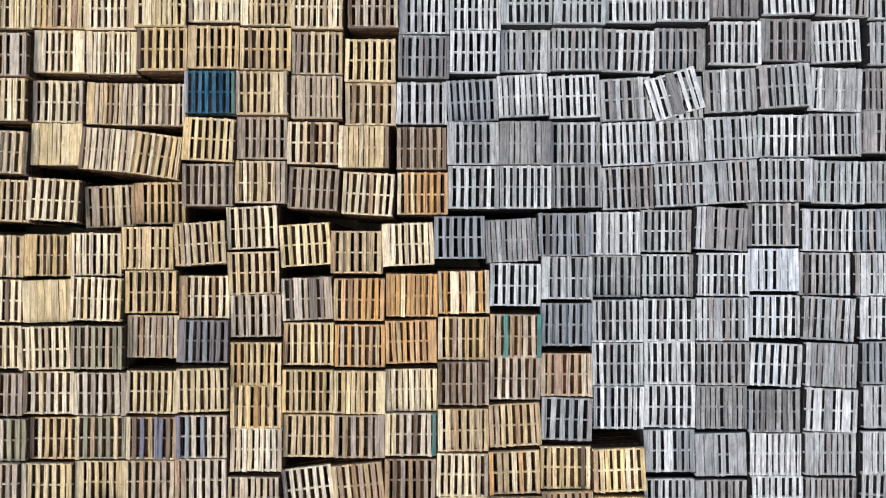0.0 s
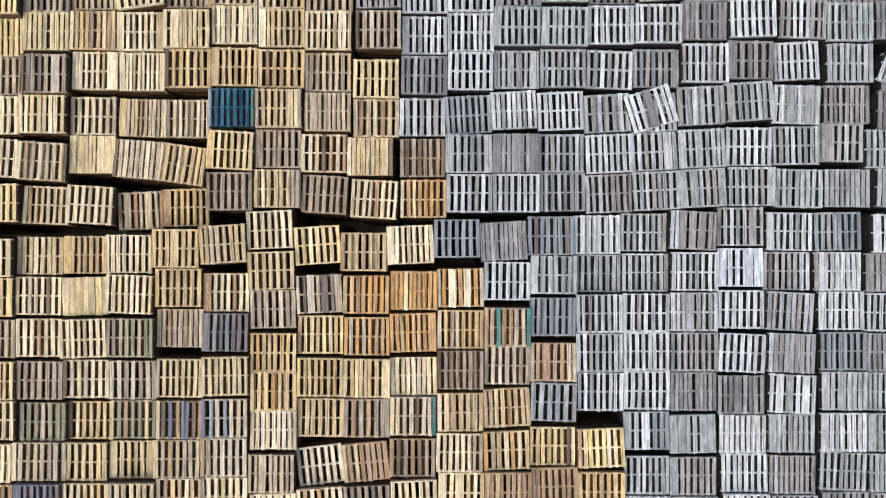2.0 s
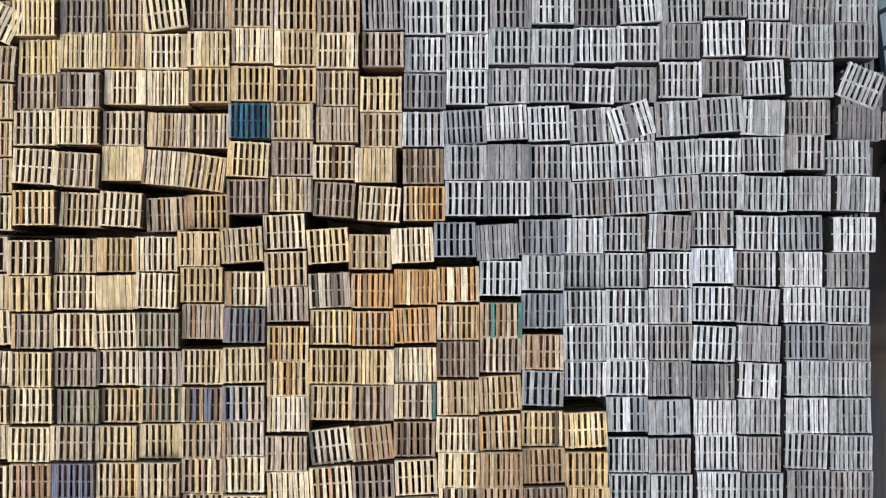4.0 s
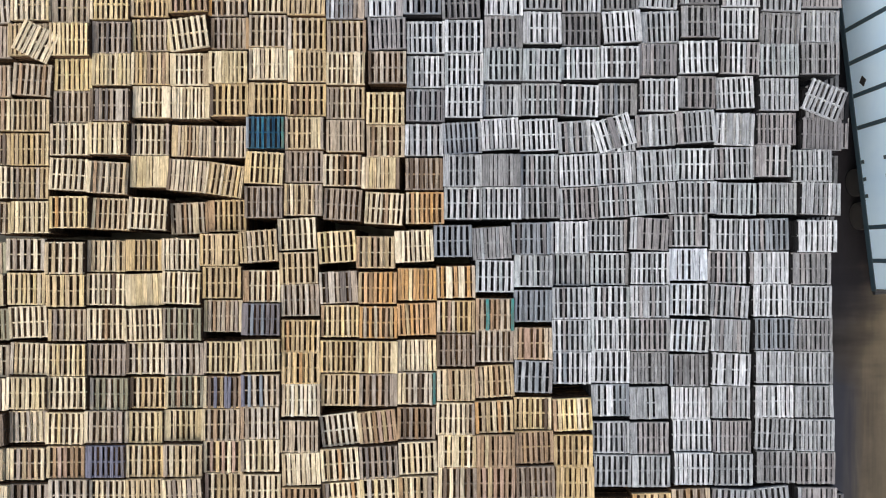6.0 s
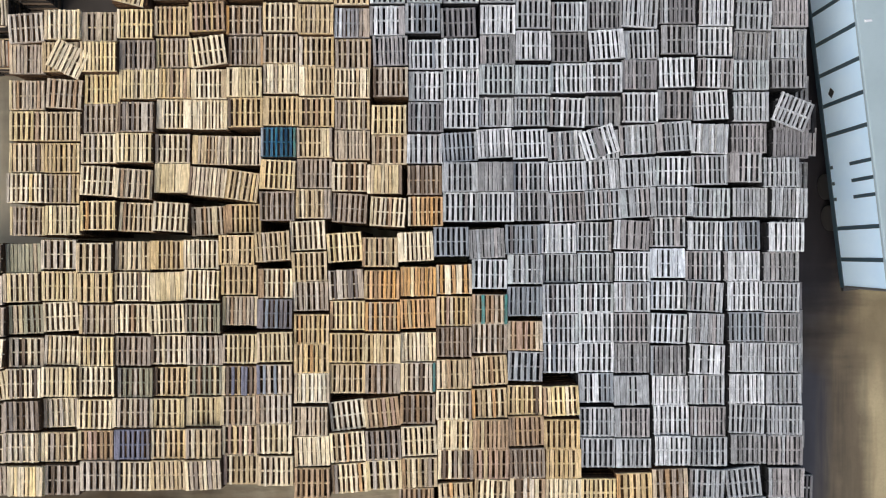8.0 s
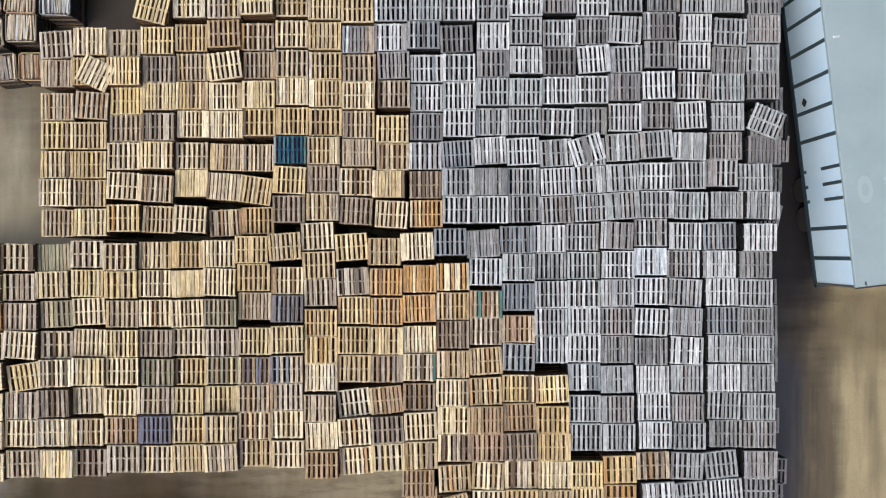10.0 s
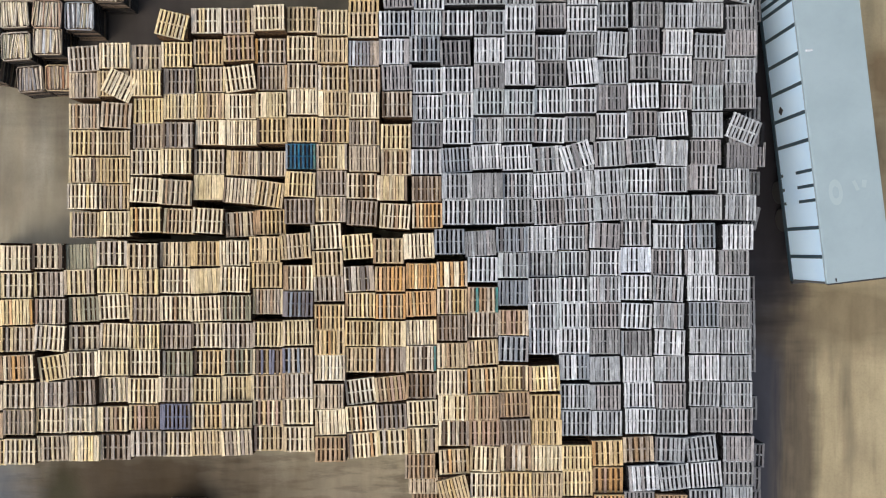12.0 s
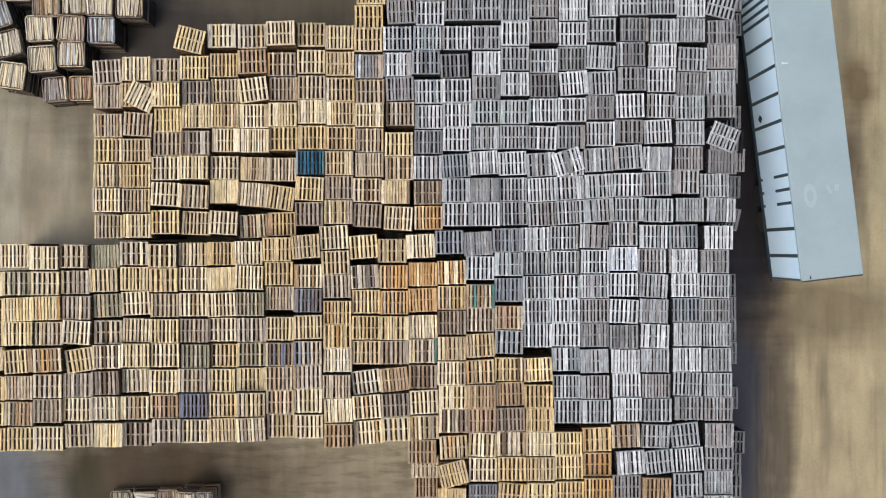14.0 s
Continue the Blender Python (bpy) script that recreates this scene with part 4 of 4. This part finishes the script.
stack_row([
    (-19.40, -8.13, -0.2, 29, "ho"), (-18.05, -8.06, 0.0, 30, "y1e.1.1h.1.1.1.1"), (-16.80, -8.00, -0.3, 31, "c1w.1.1.1y.1.1.1"), (-15.58, -7.90, 1.9, 30, "a1c:1.1i.1e.1.1:1"),
    (-14.26, -7.86, -0.2, 31, "y1c,1c;1,1c;1c:1:1,1;1c,1c"), (-13.06, -7.85, -0.1, 30, "p1i.1k.1.1k.1i.1"), (-11.85, -7.71, 0.2, 30, "G1s.1w.1.1s.1.1w"), (-10.65, -7.76, 0.2, 29, "c1s.1.1.1w.1.1.1"),
    (-9.43, -7.68, 1.6, 30, "t1t.1:1.1:1:1:1:1"), (-8.20, -7.63, 3.2, 31, "a1c:1:1p:1:1c:1:1:1"), (-6.98, -7.53, 0.4, 29, "t1r.1c.1.1.1:1.1"), (-5.76, -7.53, 0.1, 30, "c1t.1.1a.1.1:1.1"),
    (-4.52, -6.85, 2.0, 30, "c1t:1;1;1:1;1:1;1"), (-3.26, -7.81, 4.1, 29, "c1b,1p.1.1c.1.1:1o.1"), (-2.04, -7.65, 2.7, 30, "c1e.1w.1e.1.1.1e"), (-0.82, -7.57, 1.6, 30, "t1b:1.1c.1.1:1p.1"),
])
stack_row([
    (0.38, -6.28, -0.4, 30, "y2c.1:2c.1.1.1"), (1.60, -6.23, 0.3, 31, "b1b,1:1e,1:1:1b:1,1:1"), (2.82, -6.14, 2.0, 30, "b1,1:1.1.1.1:1.1"), (4.05, -6.25, -0.0, 30, "h1.1.1.1.1.1.1"),
    (5.26, -5.86, 0.3, 29, "s1.1.1w.1.1.1.1:1"), (6.48, -5.88, 0.4, 29, "i2s.1:1.1.1:1.1"), (7.83, -5.79, 0.3, 29, "w1:1.1:1.1.1.1.1"), (9.10, -5.83, -0.3, 29, "i1:1s:1:1:1:1:1:1.1"),
    (10.44, -5.74, -2.0, 29, "s1.1.1.1:1.1.1:1"), (11.75, -5.78, -0.3, 29, "s1:1:1:1:1:1.1:1:1"),
])
stack_row([
    (-4.49, -7.89, 0.3, 31, "b1.1.1.1.1.1.1"),
])
stack_row([
    (0.40, -7.29, 0.0, 30, "p1c:1k.1c.1p:1c.1k.1"), (1.62, -7.28, 0.3, 30, "r1b:1.1t:1.1:1b.1"), (2.84, -7.21, 1.8, 31, "p1k.1:1k.1.1.1.1:1"), (4.10, -7.26, 0.2, 30, "h1:1:1.1:1:1.2"),
    (5.31, -6.92, -0.2, 29, "s1.1.1.1.1.1.1"), (6.55, -6.93, 0.1, 29, "s2.1.1:1.1.1.1"), (7.85, -6.81, -0.1, 30, "w1:1:1:1.1.1.1.1"), (9.16, -6.87, 0.0, 29, "s1.1.1.1.1.1.1"),
    (10.50, -6.78, 0.2, 29, "g2.1:1.1.1:1.1"), (11.78, -6.81, -0.2, 29, "i1:1.1:1:1:1.1:1"),
])
stack_row([
    (-0.94, -8.65, -0.1, 29, "b1i:1.1.1.1i.1.1:1"), (0.42, -8.46, 2.8, 29, "t1c.1.1o:1.1:1.1"), (1.66, -8.31, -2.3, 30, "c1t.1.1:1.1.1:1"), (2.88, -8.27, 0.2, 30, "b1c.1k.1w.1w:1c.1"),
    (4.10, -8.28, -0.2, 30, "c1t:1.1:1.1:1.1.1"), (5.31, -8.27, 0.2, 30, "y1.1:1.1.1.1.1.1"), (6.53, -8.08, 1.8, 30, "h1o.1.1h.1:1.1"), (7.76, -7.93, 2.7, 30, "p1a.1.1b.1.1:1a"),
    (9.07, -7.99, -2.0, 29, "s1i.1.1i.1.1:1.1"), (10.33, -7.93, 6.2, 29, "s1.1.1.1.1.1.1"), (11.81, -7.93, -0.1, 29, "i1s,1:1:1,1:1:1:1"),
])
stack_row([
    (0.39, -9.52, 14.0, 31, "h1:1:1:1:1:1:1:1:1"), (1.67, -9.37, -0.5, 30, "c1w.1.1.1.1.1.1"), (2.89, -9.30, 0.0, 31, "h1.1.1.1.1.1.1"), (4.13, -9.35, 0.1, 30, "t1:1.1:1:1:1.1:1"),
    (5.36, -9.32, 0.4, 29, "y1.1.1.1.1.1:1.1"), (6.58, -9.19, 0.0, 29, "o1b.1.1r.1.1.1"), (7.98, -9.07, 3.5, 30, "w1i:1:1:1i.1.1:1"), (9.21, -9.04, 6.3, 30, "sm"),
    (10.53, -8.98, 4.6, 29, "so"), (11.82, -8.94, -0.2, 29, "so"),
])
stack_row([
    (0.34, -10.67, -0.5, 30, "hf"), (1.67, -10.50, 0.1, 30, "d1:1:1g.1:1:1:1:1:1"), (2.91, -10.45, -4.5, 30, "ho"), (4.15, -10.46, -0.2, 30, "yo"),
    (5.37, -10.38, 0.1, 30, "hm"), (6.58, -10.20, 0.0, 31, "fo"), (7.80, -10.11, 0.2, 30, "i1.1.1:1.1.1.1.1"), (9.03, -10.19, -0.7, 31, "b2.1.1.1.1.1:1"),
    (10.41, -10.03, 1.6, 30, "so"), (11.77, -9.96, 0.2, 29, "se"),
])
stack_row([
    (0.34, -11.71, 0.5, 30, "ho"), (1.69, -11.54, 0.3, 30, "ho"), (2.93, -11.55, 0.2, 29, "ho"), (4.15, -11.49, -0.1, 30, "hm"),
    (5.37, -11.42, 0.0, 30, "ho"), (6.59, -11.33, -0.3, 29, "ho"), (7.81, -11.13, -0.5, 30, "so"), (9.06, -11.28, -0.2, 30, "ho"),
    (10.46, -11.11, -0.5, 29, "so"), (11.71, -10.97, -0.0, 30, "se"),
])


# ---- semi-trailer parked beside the pallets ----
def part(name, verts, faces, material, parent, label=""):
    ob = placed(name, mesh_of(name, verts, faces, material), parent)
    return tagged(ob, label) if label else ob


def slab(name, material, parent, x, y, z0, sx, sy, sz, label="", cham=0.0, turn=0.0):
    verts, faces = [], []
    box_data(verts, faces, x, y, z0, sx, sy, sz, turn, cham)
    return part(name, verts, faces, material, parent, label)


def wheel(parent, x, y):
    verts, faces, n = [], [], 28
    for dx, rad in ((-0.14, 0.44), (-0.11, 0.51), (0.11, 0.51), (0.14, 0.44)):
        for i in range(n):
            a = 2 * math.pi * i / n
            verts.append((x + dx, y + rad * math.cos(a), 0.50 + rad * math.sin(a)))
    for j in range(3):
        for i in range(n):
            k = (i + 1) % n
            faces.append((j * n + i, j * n + k, (j + 1) * n + k, (j + 1) * n + i))
    faces += [tuple(range(n))[::-1], tuple(range(3 * n, 4 * n))]
    tyre = part("wheel", verts, faces, M_RUBBER, parent)
    verts, faces = [], []
    for dx, rad in ((-0.145, 0.29), (-0.148, 0.12), (0.148, 0.12), (0.145, 0.29)):
        for i in range(n):
            a = 2 * math.pi * i / n
            verts.append((x + dx, y + rad * math.cos(a), 0.50 + rad * math.sin(a)))
    for j in range(3):
        for i in range(n):
            k = (i + 1) % n
            faces.append((j * n + i, j * n + k, (j + 1) * n + k, (j + 1) * n + i))
    faces += [tuple(range(n))[::-1], tuple(range(3 * n, 4 * n))]
    part("rim", verts, faces, M_RUBBER, tyre)


def build_trailer():
    """Local x across, y forward from the rear doors, floor to roof 1.22 to 4.1 m."""
    wide, long_, low, high = 2.59, 16.15, 1.22, 4.1
    ob = new("semi_trailer")
    turn = 6.7
    m = pose(15.36, -1.34, 0, 0, 0, turn) @ pose(wide / 2, 0, 0)
    ob.matrix_basis = m
    tagged(ob, "white semi-trailer with dark stripes and pale grey roof, parked on dirt", "trailer")
    t = 0.05
    slab("roof", M_ROOF, ob, 0, long_ / 2, high - 0.04, wide, long_, 0.04, "pale blue-grey sheet roof", 0.015)
    slab("floor_deck", M_STEEL, ob, 0, long_ / 2, low, wide - 0.02, long_ - 0.02, 0.12)
    wall = slab("side_wall", M_SIDE, ob, -wide / 2 + t / 2, long_ / 2, low, t, long_, high - low - 0.045, "bluish white side wall")
    slab("side_wall", M_SIDE, ob, wide / 2 - t / 2, long_ / 2, low, t, long_, high - low - 0.045)
    slab("front_wall", M_SIDE, ob, 0, long_ - t / 2, low, wide - 2 * t, t, high - low - 0.045)
    for s in (-1, 1):
        slab("rear_door", M_SIDE, ob, s * (wide / 4 - 0.024), t / 2 + 0.01, low + 0.1, wide / 2 - 0.06, t, high - low - 0.25)
        slab("roof_rail", M_RAIL if s < 0 else M_ROOF, ob, s * (wide / 2 + 0.012), long_ / 2, high - 0.14, 0.02, long_, 0.12)
        # rail made taller and dark, adding the shade along the wall's foot
        slab("bottom_rail", M_BAND, ob, s * (wide / 2 + 0.012), long_ / 2, low - 0.06, 0.03, long_, 0.24)
        slab("chassis_beam", M_STEEL, ob, s * 0.5, long_ / 2 - 0.4, 0.8, 0.12, long_ - 1.4, 0.42)
        slab("landing_leg", M_STEEL, ob, s * 0.8, long_ - 3.0, 0.0, 0.14, 0.14, 1.21)
        for y in (2.7, 3.95):
            wheel(ob, s * 0.98, y)
            wheel(ob, s * 0.64, y)
    slab("rear_header", M_BLACK, ob, 0, -0.028, high - 0.13, wide - 0.04, 0.055, 0.13)
    for s in (-1, 1):
        slab("corner_post", M_STEEL, ob, s * (wide / 2 + 0.012), 0.035, low, 0.022, 0.09, high - low - 0.15)
    slab("roof_clip", M_BLACK, ob, -0.95, 0.12, high, 0.05, 0.14, 0.03, "small dark roof clip", 0.01)
    slab("rear_sill", M_BLACK, ob, 0, -0.07, low - 0.04, wide + 0.02, 0.14, 0.16, "dark rear sill")
    slab("rear_bumper", M_BLACK, ob, 0, 0.05, 0.45, wide - 0.9, 0.1, 0.12)
    slab("axle", M_STEEL, ob, 0, 2.7, 0.44, 1.6, 0.12, 0.12)
    slab("axle", M_STEEL, ob, 0, 3.95, 0.44, 1.6, 0.12, 0.12)
    x = -wide / 2 - 0.006
    for y in (1.09, 2.28, 5.84, 6.98, 8.16, 9.35, 10.52, 11.55, 11.93, 12.31, 12.69):
        slab("stripe", M_BAND, wall, x, y, low + 0.09, 0.012, 0.15, high - low - 0.22)
    for y in (3.40, 4.00, 4.62):
        slab("stripe", M_BAND, wall, x, y, low + 1.45, 0.012, 0.13, high - low - 1.58)
        slab("stripe", M_BAND, wall, x, y, low + 0.09, 0.012, 0.13, 0.27)
    # diamond hazard plate, hung on one corner
    verts = [(x - 0.012, 7.38 + a, 2.05 + b) for a, b in ((0.19, 0), (0, 0.19), (-0.19, 0), (0, -0.19))]
    verts += [(x + 0.004, v[1], v[2]) for v in verts]
    faces = [(0, 1, 2, 3), (7, 6, 5, 4)] + [(i, i + 4, (i + 1) % 4 + 4, (i + 1) % 4) for i in range(4)]
    part("hazard_plate", verts, faces, M_BLACK, wall, "black diamond plate")
    # what is left of painted marks on the roof: a ring, and two strokes of the next sign
    verts, faces, n = [], [], 28
    for z in (high, high + 0.004):
        for k in (1.0, 0.48):
            for i in range(n):
                a = 2 * math.pi * i / n
                verts.append((-0.55 + k * 0.28 * math.cos(a), 3.6 + k * 0.52 * math.sin(a), z))
    for i in range(n):
        k = (i + 1) % n
        faces += [(2 * n + i, 2 * n + k, 3 * n + k, 3 * n + i), (i, k, 2 * n + k, 2 * n + i), (n + k, n + i, 3 * n + i, 3 * n + k), (k, i, n + i, n + k)]
    part("faded_mark", verts, faces, M_FADED, ob, "faded pale painted ring")
    slab("faded_mark", M_FADED, ob, 0.28, 3.78, high, 0.14, 0.42, 0.004, "faded pale painted stroke", 0.0, 0.35)
    slab("faded_mark", M_FADED, ob, 0.62, 3.82, high, 0.18, 0.3, 0.004, "faded pale painted stroke", 0.0, -0.2)
    slab("marker_lamp", M_CHROME, ob, -0.95, 9.37, high, 0.26, 0.09, 0.05, "small bright roof lamp", 0.02)


build_trailer()


# ---- lower bundles of old boards at the edge of the yard ----
def crate_plank(length, high):
    verts, faces = [], []
    box_data(verts, faces, 0, 0, 0, 0.022, length, high, 0, 0.006)
    return mesh_of("side_plank", verts, faces, W["soot"])


def bundle_stack(x, y, turn, top, wide, deep, looks, label):
    """Two rough plank crates one on the other, the upper one packed with loose boards lying along it."""
    r = random.Random(int(x * 313 + y * 717))
    ob = new("crate_stack")
    ob.matrix_basis = pose(x, y, 0, 0, 0, turn)
    tagged(ob, label, "crate stack", "old crate stacks")
    # side planks, near-black on the north crates, sprung and a little out of true
    rows, z_top = max(round(top / 0.25), 2), top - 0.08
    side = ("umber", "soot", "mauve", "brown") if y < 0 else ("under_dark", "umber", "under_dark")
    step = z_top / rows
    along, over = crate_plank(deep, step - 0.07), crate_plank(wide - 0.05, step - 0.07)
    for k in range(rows):
        slip = r.gauss(0, 0.03) if k < 3 else 0.0
        for s in (-1, 1):
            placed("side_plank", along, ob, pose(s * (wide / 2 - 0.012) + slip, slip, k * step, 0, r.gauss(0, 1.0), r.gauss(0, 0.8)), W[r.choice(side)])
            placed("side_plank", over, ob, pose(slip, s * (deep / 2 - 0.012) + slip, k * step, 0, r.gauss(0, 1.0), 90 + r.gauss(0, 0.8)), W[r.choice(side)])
    # thin rim, clipped at the corners
    rim = r.choice(looks + ["mauve", "umber", "soot"])
    for s in (-1, 1):
        for length, px, py, tu in ((deep - 0.16, s * (wide / 2 + 0.008), 0, 0), (wide - 0.16, 0, s * (deep / 2 + 0.008), 90)):
            verts, faces = [], []
            box_data(verts, faces, 0, 0, 0, 0.03, length, 0.07, 0, 0.008)
            placed("rail", mesh_of("rail", verts, faces, W["tan"]), ob, pose(px, py, z_top - 0.02, 0, 0, tu + r.gauss(0, 1.2)), W[rim])
        for q in (-1, 1):
            verts, faces = [], []
            box_data(verts, faces, 0, 0, 0, 0.03, 0.13, 0.07, 0, 0.008)
            placed("corner_rail", mesh_of("corner_rail", verts, faces, W["tan"]), ob,
                   pose(s * (wide / 2 - 0.035), q * (deep / 2 - 0.035), z_top - 0.02, 0, 0, 45 * s * q), W[rim])
    # boards packed side by side, leaning together in handfuls
    px, lean, tilt = -wide / 2 + 0.045, r.gauss(0, 3), r.gauss(0, 6)
    while px < wide / 2 - 0.08:
        cm = r.choice((5, 6, 6, 8, 8, 9, 10))
        if r.random() < 0.25:
            lean, tilt = r.gauss(0, 4), r.gauss(0, 8)
        placed("board", board_mesh(cm, r.randint(0, 4)), ob,
               pose(px + cm / 200, r.gauss(0, 0.02), z_top + r.uniform(-0.05, 0.05), r.gauss(0, 1.5), tilt + r.gauss(0, 3), lean + r.gauss(0, 1.0)) @ Matrix.Diagonal((1, r.uniform(0.88, 0.98) * (deep - 0.06) / DEEP, 1, 1)),
               W[r.choice(looks)])
        px += cm / 100 + r.choice((-0.014, -0.008, -0.004, 0.0))
    # umber boards added under them fill the gaps and close the crate
    for k in range(8):
        w = (wide - 0.08) / 8
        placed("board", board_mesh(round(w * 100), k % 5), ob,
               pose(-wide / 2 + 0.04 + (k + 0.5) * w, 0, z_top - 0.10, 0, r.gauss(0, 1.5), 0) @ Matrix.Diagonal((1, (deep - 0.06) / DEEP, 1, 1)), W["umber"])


CREAM = ["cream", "bone", "cream", "bone", "yellow", "fawn"]
WHITE = ["fawn", "bone", "pale", "bone", "cream", "fawn", "ash"]
ROSY = ["fawn", "fawn", "tan", "cream", "bone", "rosy"]
GREEN = ["fawn", "bone", "bone", "moss", "khaki", "fawn"]
DULL = ["lilac", "mauve", "taupe", "stone", "fawn"]
RUSTY = ["red", "brown", "mauve", "tan", "lilac"]
SLATE = ["silver", "aqua", "moss", "pale", "fawn", "slate"]
OLD = "low stack of weathered crates filled with loose %s boards"
for cx, cy, turned, top, wood_mix, colour in (
        (-20.84, 10.95, 20, 1.60, SLATE, "slate-grey"), (-20.25, 9.60, 12, 1.74, GREEN, "pale greenish"), (-18.87, 10.38, 3, 1.53, CREAM, "cream"),
        (-17.33, 10.32, -3, 1.67, ROSY, "pinkish pale"), (-15.99, 10.28, 0, 1.53, SLATE, "slate-grey"), (-18.73, 8.93, 2, 1.60, GREEN, "pale greenish"),
        (-17.42, 9.20, 0, 1.46, WHITE, "whitish"), (-20.10, 8.14, -8, 1.67, CREAM, "cream"), (-18.48, 11.50, 0, 1.67, RUSTY, "rusty brown"),
        (-17.27, 11.63, 2, 1.53, GREEN, "pale greenish"), (-16.09, 11.57, 0, 1.53, CREAM, "cream"), (-14.67, 11.47, -1, 1.53, ROSY, "pinkish pale"),
        (-19.93, 12.29, 0, 1.46, DULL, "dull grey-brown"), (-18.38, 12.73, 0, 1.67, DULL, "dull grey-brown"), (-17.17, 12.84, 0, 1.53, WHITE, "whitish"),
        (-15.87, 12.81, 0, 1.60, WHITE, "whitish"), (-21.60, 9.00, 3, 1.46, CREAM, "cream"), (-22.20, 10.39, 3, 1.46, WHITE, "whitish"),
        (-18.36, 7.61, 5, 1.15, DULL, "dull grey-brown"), (-17.11, 7.66, 0, 1.15, RUSTY, "rusty brown"), (-15.53, -12.16, 3, 0.45, ["moss", "moss", "soot", "umber"], "mossy"),
        (-14.38, -12.10, 90, 0.60, WHITE, "whitish"), (-13.28, -12.08, 1, 0.55, ["umber", "soot", "brown"], "dark brown"), (-12.08, -11.90, -1, 1.42, ROSY, "pinkish pale"),
        (-11.22, -11.86, 2, 1.48, DULL, "dull grey-brown")):
    wide = 1.22 if cy > 8 else 1.12 if cy > 0 else 0.80 if cx > -12.5 else 1.0
    bundle_stack(cx, cy, turned, top, wide, 1.18 if cy > 8 else 1.12, wood_mix, OLD % colour)

# ---- a lower row of stacks along the east side of the pile ----
pallet_stack(13.02, 11.44, 0, 15, "go", "low stacks beside the pile", "low")
pallet_stack(12.96, 10.28, 1, 16, "dm", "low stacks beside the pile", "low")
pallet_stack(12.77, 9.08, 0, 17, "ge", "low stacks beside the pile", "low")
pallet_stack(12.74, 8.08, 0, 17, "ge", "low stacks beside the pile", "low")
pallet_stack(12.70, 7.12, 0, 16, "so", "low stacks beside the pile", "low")
pallet_stack(12.87, 6.03, -1, 17, "go", "low stacks beside the pile", "low")
pallet_stack(12.90, 2.87, -1, 16, "go", "low stacks beside the pile", "low")
pallet_stack(12.91, 1.49, -14, 15, "go", "low stacks beside the pile", "low")
pallet_stack(12.63, -1.59, 0, 17, "dm", "low stacks beside the pile", "low")
pallet_stack(12.65, -2.62, 0, 17, "ge", "low stacks beside the pile", "low")
pallet_stack(12.65, -3.64, 0, 17, "ge", "low stacks beside the pile", "low")
pallet_stack(12.79, -4.71, 0, 15, "ge", "low stacks beside the pile", "low")
pallet_stack(12.78, -6.74, 0, 16, "ge", "low stacks beside the pile", "low")
pallet_stack(13.09, -8.74, -2, 16, "dm", "low stacks beside the pile", "low")
pallet_stack(12.87, -9.70, -1, 17, "dm", "low stacks beside the pile", "low")
pallet_stack(12.87, -10.72, 0, 17, "dm", "low stacks beside the pile", "low")
pallet_stack(12.93, -11.88, 0, 16, "dm", "low stacks beside the pile", "low")
pallet_stack(-0.83, -9.49, 0, 24, "aE", "low stacks beside the pile", "low")
pallet_stack(-0.72, -10.57, 0, 20, "km", "low stacks beside the pile", "low")
pallet_stack(12.62, 3.96, -2, 24, "im", "low stacks beside the pile", "low")
